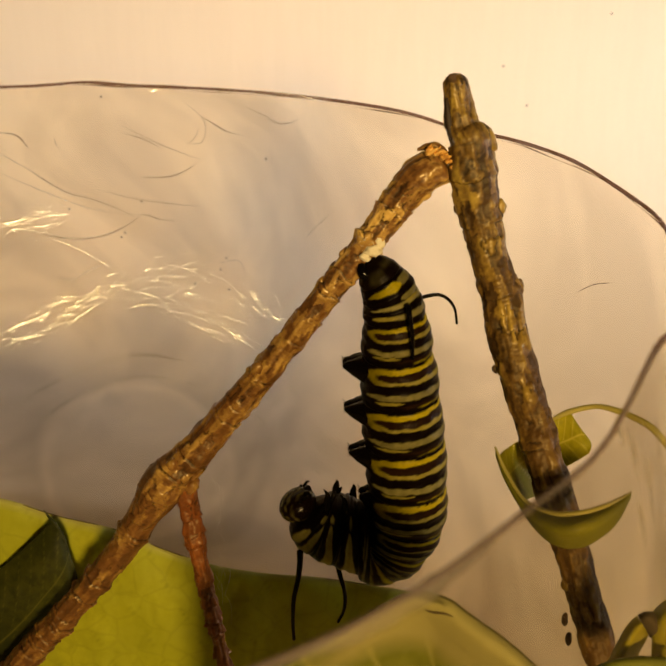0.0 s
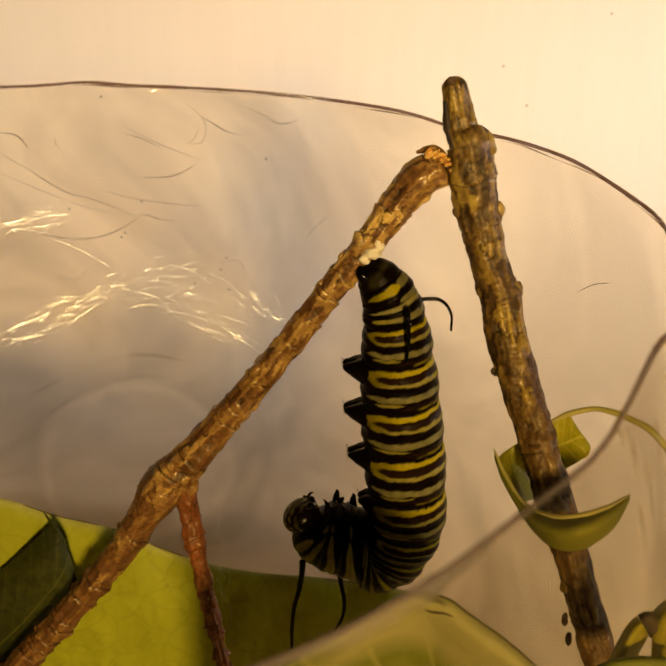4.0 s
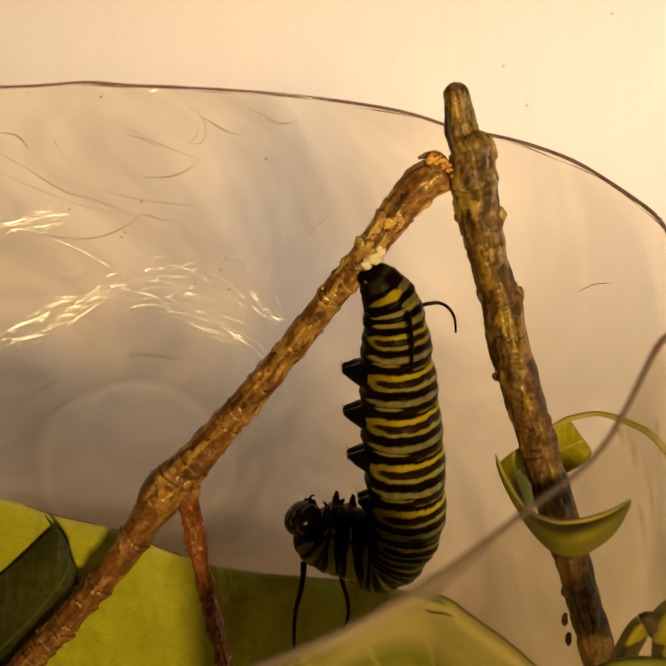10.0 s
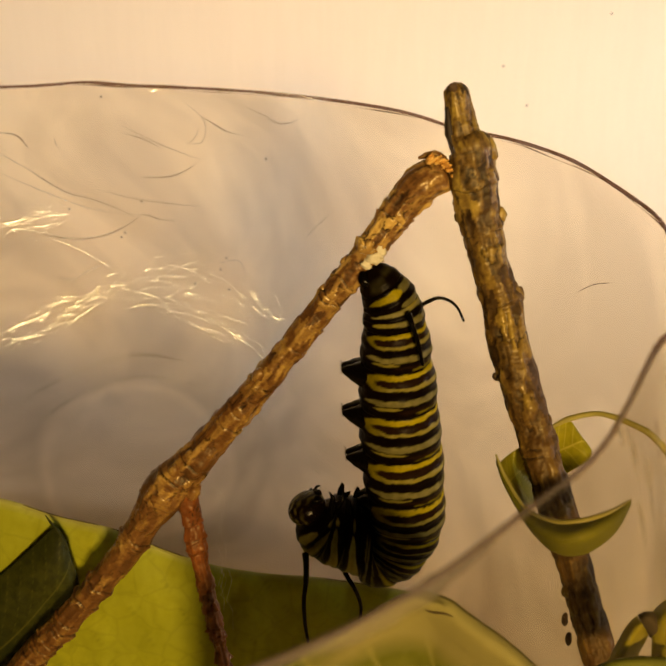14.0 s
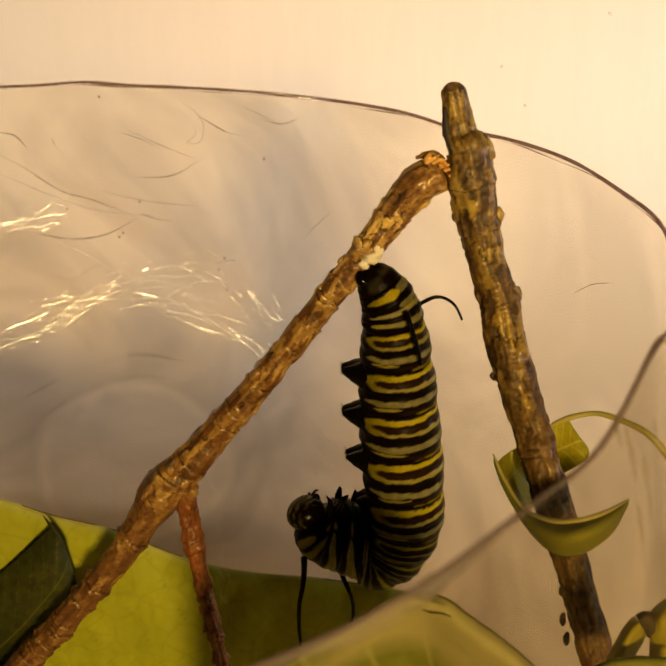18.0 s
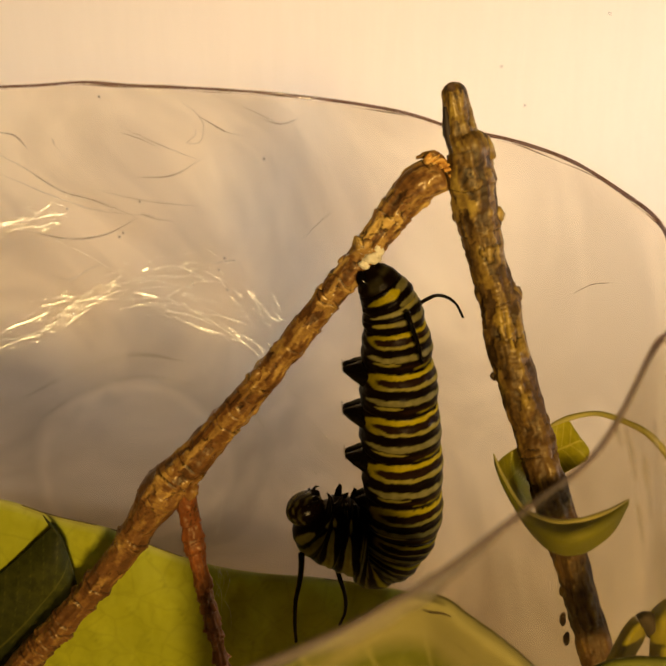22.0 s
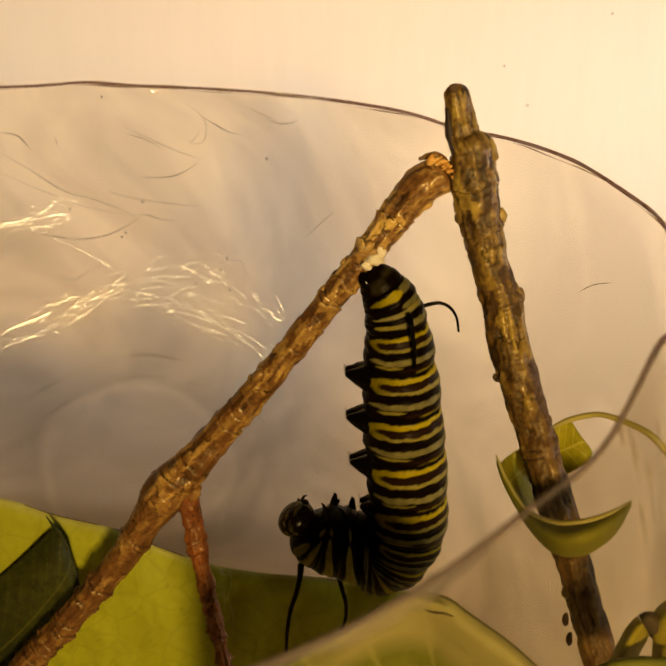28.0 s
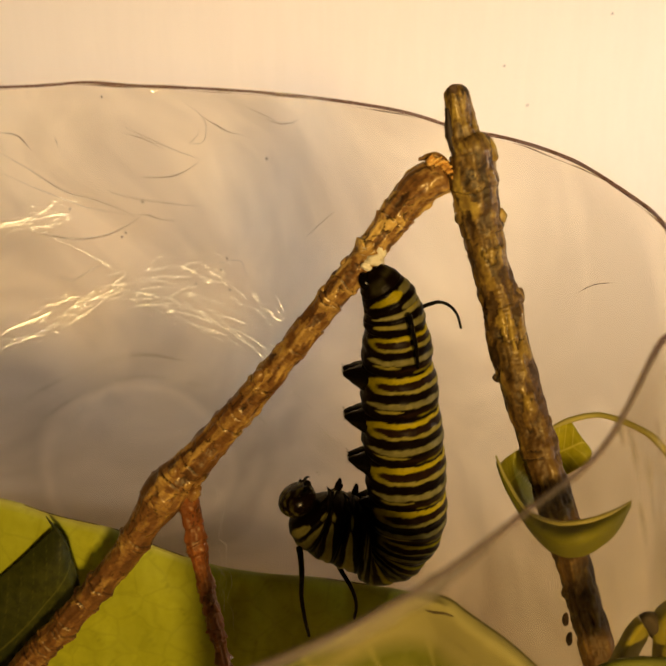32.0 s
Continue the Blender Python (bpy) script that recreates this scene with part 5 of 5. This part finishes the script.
# name, first and last point on the spine, pattern
SEGMENTS = [("tail_segment", 0, 1, "tail_end"), ("tail_segment", 1, 2, "tail_mid"), ("tail_segment", 2, 3, "tail_low"), ("body_segment", 3, 4, "mid"), ("body_segment", 4, 5, "mid"), ("body_segment", 5, 6, "mid"),
            ("body_segment", 6, 7, "mid"), ("body_segment", 7, 8, "mid"), ("body_segment", 8, 9, "bend"), ("body_segment", 9, 10, "fold"), ("chest_segment", 10, 11, "fold"), ("chest_segment", 11, 12, "chest"),
            ("chest_segment", 12, 13, "chest"), ("neck_segment", 13, 14, "neck")]


def segment_shape(first, last, kind, inv):
    """One ring of the body, bulging between its creases, in the space of its own middle."""
    pts = [p - ANCHOR for p in SPINE]
    long = (SPINE[last] - SPINE[first]).length
    rows = max(26, int(long * 11))
    around = 84
    verts, fy, fw, fb = [], [], [], []
    lo, hi = (-0.02 if first == 0 else -0.16), 1.16
    for i in range(rows + 1):
        s = lo + (hi - lo) * i / rows
        g = first + s * (last - first)
        m = body_frame(pts, g)
        deep = float(np.interp(g, range(len(GIRTH)), GIRTH))
        r = deep / math.cos(radians(float(np.interp(g, LAG_AT, LAG))))
        if first == 0:
            r = GIRTH[0] * 0.4 + (GIRTH[1] - GIRTH[0] * 0.4) * math.sqrt(max(0.0, min(1.0, (s + 0.02) / 1.0)))
            r *= 1.0 if s < 1 else 1 - (s - 1) * 1.2
            deep = r
        fold = 1.0
        if s < 0 and first > 0:
            fold = 0.937 + 1.1 * s
        elif s > 1:
            fold = 0.937 - 1.1 * (s - 1)
        else:
            fold = 1.012 - 0.075 * (abs(2 * s - 1) ** 4) + 0.013 * math.cos(2 * math.pi * (3 * s - 0.1))
        for j in range(around):
            ang = 2 * math.pi * j / around
            give = fold + (0.03 * noise.noise(Vector((math.cos(ang) * 1.5, math.sin(ang) * 1.5, g * 2.5))) if first > 0 else 0.0)
            p = m @ Vector((math.cos(ang) * r * give, math.sin(ang) * deep * give * 0.96, 0))
            phi = abs(math.degrees(math.atan2(math.sin(ang), math.cos(ang))))
            wr = 0.035 * noise.noise(p * 1.6) + 0.02 * noise.noise(p * 4.0)
            p = p + (p - m.translation).normalized() * wr * (1 + max(0.0, phi - 120) / 40)
            y, w, b = stripes(kind, s, phi, p)
            # dark inner side of the bend put in as colour: stripes fade to black belly
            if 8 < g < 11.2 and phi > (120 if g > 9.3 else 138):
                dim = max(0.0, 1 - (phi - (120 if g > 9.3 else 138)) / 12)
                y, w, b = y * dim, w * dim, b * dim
            verts.append(inv @ p)
            fy.append(y), fw.append(w), fb.append(b)
    faces = [(i * around + j, i * around + (j + 1) % around, (i + 1) * around + (j + 1) % around, (i + 1) * around + j) for i in range(rows) for j in range(around)]
    faces += [tuple(range(around - 1, -1, -1)), tuple(rows * around + j for j in range(around))]
    return verts, faces, {"yellow": fy, "white": fw, "brown": fb}


def inner_part(name, shape, material, parent, label=""):
    """A mesh whose coordinates are already in its parent's space."""
    ob = new(name, mesh_of(name, shape[0], shape[1], material, True, shape[2] if len(shape) > 2 else None))
    ob.parent = parent
    if label:
        ob["label"] = label
    return ob


def proleg(r, size, side, shift):
    """A fleshy foot on the belly, black, ending in a flat hooked pad."""
    root = Vector((-r * 0.70, side * r * 0.13, shift + 0.35))
    tip = Vector((-r - size, side * r * 0.14, shift - 0.45))
    foot = tube([root, root * 0.55 + tip * 0.45, tip * 0.8 + root * 0.2, tip], [1.75, 1.20, 0.60, 0.26], 20, 0.12, lambda p, a, s, q: (0.10 * noise.noise(p * 1.8), 0.0, 0.5))
    hooks = [tube([tip + Vector((0, 0.06 * k, 0.08 * k)), tip + Vector((-0.2, 0.1 * k, 0.12 * k - 0.1))], [0.05, 0.02], 5, 0.1) for k in (-3, -1, 1, 3)]
    return merge((foot[0], foot[1]), *[(h[0], h[1]) for h in hooks])


def true_leg(r, side, lean, size):
    """A short hooked leg, black and shiny."""
    root = Vector((-r * 0.80, side * r * 0.34, 0.42 * side))
    leg = tube([root + Vector((0.5, 0, 0)), root + Vector((-size * 0.5, side * 0.18, 0.10 + lean * 0.2)), root + Vector((-size * 0.9, side * 0.12, lean * 0.55)), root + Vector((-size * 1.15, -side * 0.05, lean * 1.25))],
               [0.52, 0.40, 0.25, 0.03], 12, 0.12)
    return leg[0], leg[1]


def head_shape():
    """A round horny head with pale arcs, its face towards z."""
    verts, fy, fw, fb = [], [], [], []
    rings, around, r = 60, 84, 2.12
    for i in range(rings + 1):
        th = math.pi * i / rings
        for j in range(around):
            ph = 2 * math.pi * j / around
            d = Vector((math.sin(th) * math.cos(ph), math.sin(th) * math.sin(ph), math.cos(th)))
            p = Vector((d.x * r * 1.02, d.y * r * 1.05, d.z * r * 0.82))
            if d.z > 0.55:
                p.z -= 0.12 * (1 - ((d.x + 0.15) ** 2 + d.y ** 2))
            p += d * 0.03 * noise.noise(d * 5)
            # rings of pale skin round the dark face, which looks back at the belly
            q = math.degrees(math.acos(max(-1.0, min(1.0, d.dot(Vector((-0.66, 0.75, 0.04)).normalized()))))) + 9 * noise.noise(d * 2.5)
            a = soft(q, 48, 56, 4) * 0.6 + soft(q, 70, 79, 5) + soft(q, 94, 103, 5) * 0.9 + soft(q, 116, 124, 5) * 0.7
            a *= max(0.0, 0.6 + 1.3 * noise.noise(d * 3.2))
            verts.append(p)
            fw.append(0.18 * min(1.0, max(0.0, a))), fy.append(0.05 * min(1.0, max(0.0, a))), fb.append(0.1)
    faces = [(i * around + j, i * around + (j + 1) % around, (i + 1) * around + (j + 1) % around, (i + 1) * around + j) for i in range(rings) for j in range(around)]
    return verts, faces, {"yellow": fy, "white": fw, "brown": fb}


def filament(points, thick):
    n = len(points)
    sh = tube(points, [thick * (1.25 - 0.6 * i / (n - 1)) for i in range(n)], 10, 0.14, lambda p, a, s, r: (0.03 * noise.noise(p * 3), 0.0, 0.5))
    return sh[0], sh[1]


def caterpillar():
    t = thing("caterpillar", ANCHOR, "black, yellow and white striped caterpillar hanging hooked from a twig", "caterpillar")
    base = [p - ANCHOR for p in SPINE]
    made = []
    for name, first, last, kind in SEGMENTS:
        mid = (first + last) / 2
        m = body_frame(base, mid)
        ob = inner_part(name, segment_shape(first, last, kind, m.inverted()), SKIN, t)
        made.append((ob, mid))
        r = float(np.interp(mid, range(len(GIRTH)), GIRTH))
        if 4 <= first <= 7:
            for side in (-1, 1):
                inner_part("proleg", proleg(r * 0.97, 1.75 if first < 7 else 1.1, side, -0.5 * (SPINE[last] - SPINE[first]).length + 1.0), BLACK, ob)
        if 11 <= first <= 13:
            for side in (-1, 1):
                inner_part("leg", true_leg(r, side, 0.45 + 0.25 * side, 2.3 if side > 0 else 2.0), BLACK, ob)
        if first == 0:
            for side in (-1, 1):
                sh = tube([Vector((-0.7, side * 0.75, 0.2)), Vector((-0.95, side * 0.85, -0.6)), Vector((-0.6, side * 0.6, -1.25))], [0.75, 0.62, 0.4], 14, 0.14)
                inner_part("clasper", (sh[0], sh[1]), BLACK, ob)
    head = inner_part("head", head_shape(), HEAD, t, "round glossy black head with pale arcs")
    for side in (-1, 1):
        inner_part("eye_patch", blob((-0.95, side * 1.62, 0.95), (0.20, 0.20, 0.2)), BLACK, head)
        inner_part("jaw", blob((-1.75, side * 0.55, 0.75), (0.45, 0.4, 0.5)), BLACK, head)
        inner_part("feeler", tube([Vector((-1.35, side * 1.2, 0.9)), Vector((-1.85, side * 1.45, 1.1)), Vector((-2.2, side * 1.35, 1.0))], [0.2, 0.15, 0.05], 8, 0.15)[:2], BLACK, head)
    made.append((head, 14.85))
    # soft black filaments: root on the spine, outward root, then the bends of the filament
    fil = []
    for s, root, bends, thick, table in (
            (2.55, spot(8.86, 2.92, -1), (spot(9.8, 3.05, -1), spot(10.84, 3.01, -1), spot(11.7, 2.41, -1), spot(12.17, 1.38, -1), spot(12.17, -0.09, -1)), 0.181, SWING_TAIL),
            (2.55, spot(7.65, 2.11, -4.2), (spot(7.74, 0.82, -4.8), spot(7.83, -0.69, -4.9), spot(7.78, -2.19, -4.8), spot(7.65, -3.35, -4.7)), 0.236, SWING_TAIL),
            (12.6, spot(-3.48, -22.8, -3.2), (spot(-3.6, -24.12, -3.6), spot(-4.0, -25.84, -3.8), spot(-4.56, -27.56, -3.8), spot(-4.9, -29.71, -3.8), spot(-4.99, -31.65, -3.8)), 0.29, SWING_FRONT),
            (12.0, spot(0.4, -23.48, -2.4), (spot(0.6, -24.85, -3), spot(0.95, -26.27, -3.2), spot(1.03, -27.56, -3.2), spot(0.77, -28.72, -3.2), spot(0.17, -29.76, -3.2)), 0.245, SWING_SECOND)):
        fr = body_frame(base, s)
        loc = fr.inverted() @ (root - ANCHOR)
        ob = inner_part("filament", filament([Vector((0, 0, 0))] + [p - root for p in bends], thick), BLACK, t, "thin soft black filament")
        fil.append((ob, s, loc, table))
    return t, made, fil


CATERPILLAR, BODY, FILAMENTS = caterpillar()


# ---- movement ----
def motions():
    times = [row[0] for row in SINK]
    for ob in (TWIG, CATERPILLAR):
        at = ob.location.copy()
        walk(ob, [(t, Matrix.Translation(at + Vector((x, 0, z)) * MM)) for t, x, z in SINK])
    poses = [sway_at(k) for k in range(len(times))]
    for ob, s in BODY:
        rows = []
        for t, pts in zip(times, poses):
            m = body_frame(pts, s)
            m.translation = m.translation * MM
            rows.append((t, m))
        walk(ob, rows)
    for k, (ob, s, loc, table) in enumerate(FILAMENTS):
        rows = []
        for (t, swing), pts in zip(table, poses):
            p = body_frame(pts, s) @ loc
            rows.append((t, Matrix.Translation(p * MM) @ pose(0, 0, 0, 0, -(swing - SWING_REST[k]) * (0.72, 0.45, 1.0, 1.0)[k], 0)))
        walk(ob, rows)


motions()
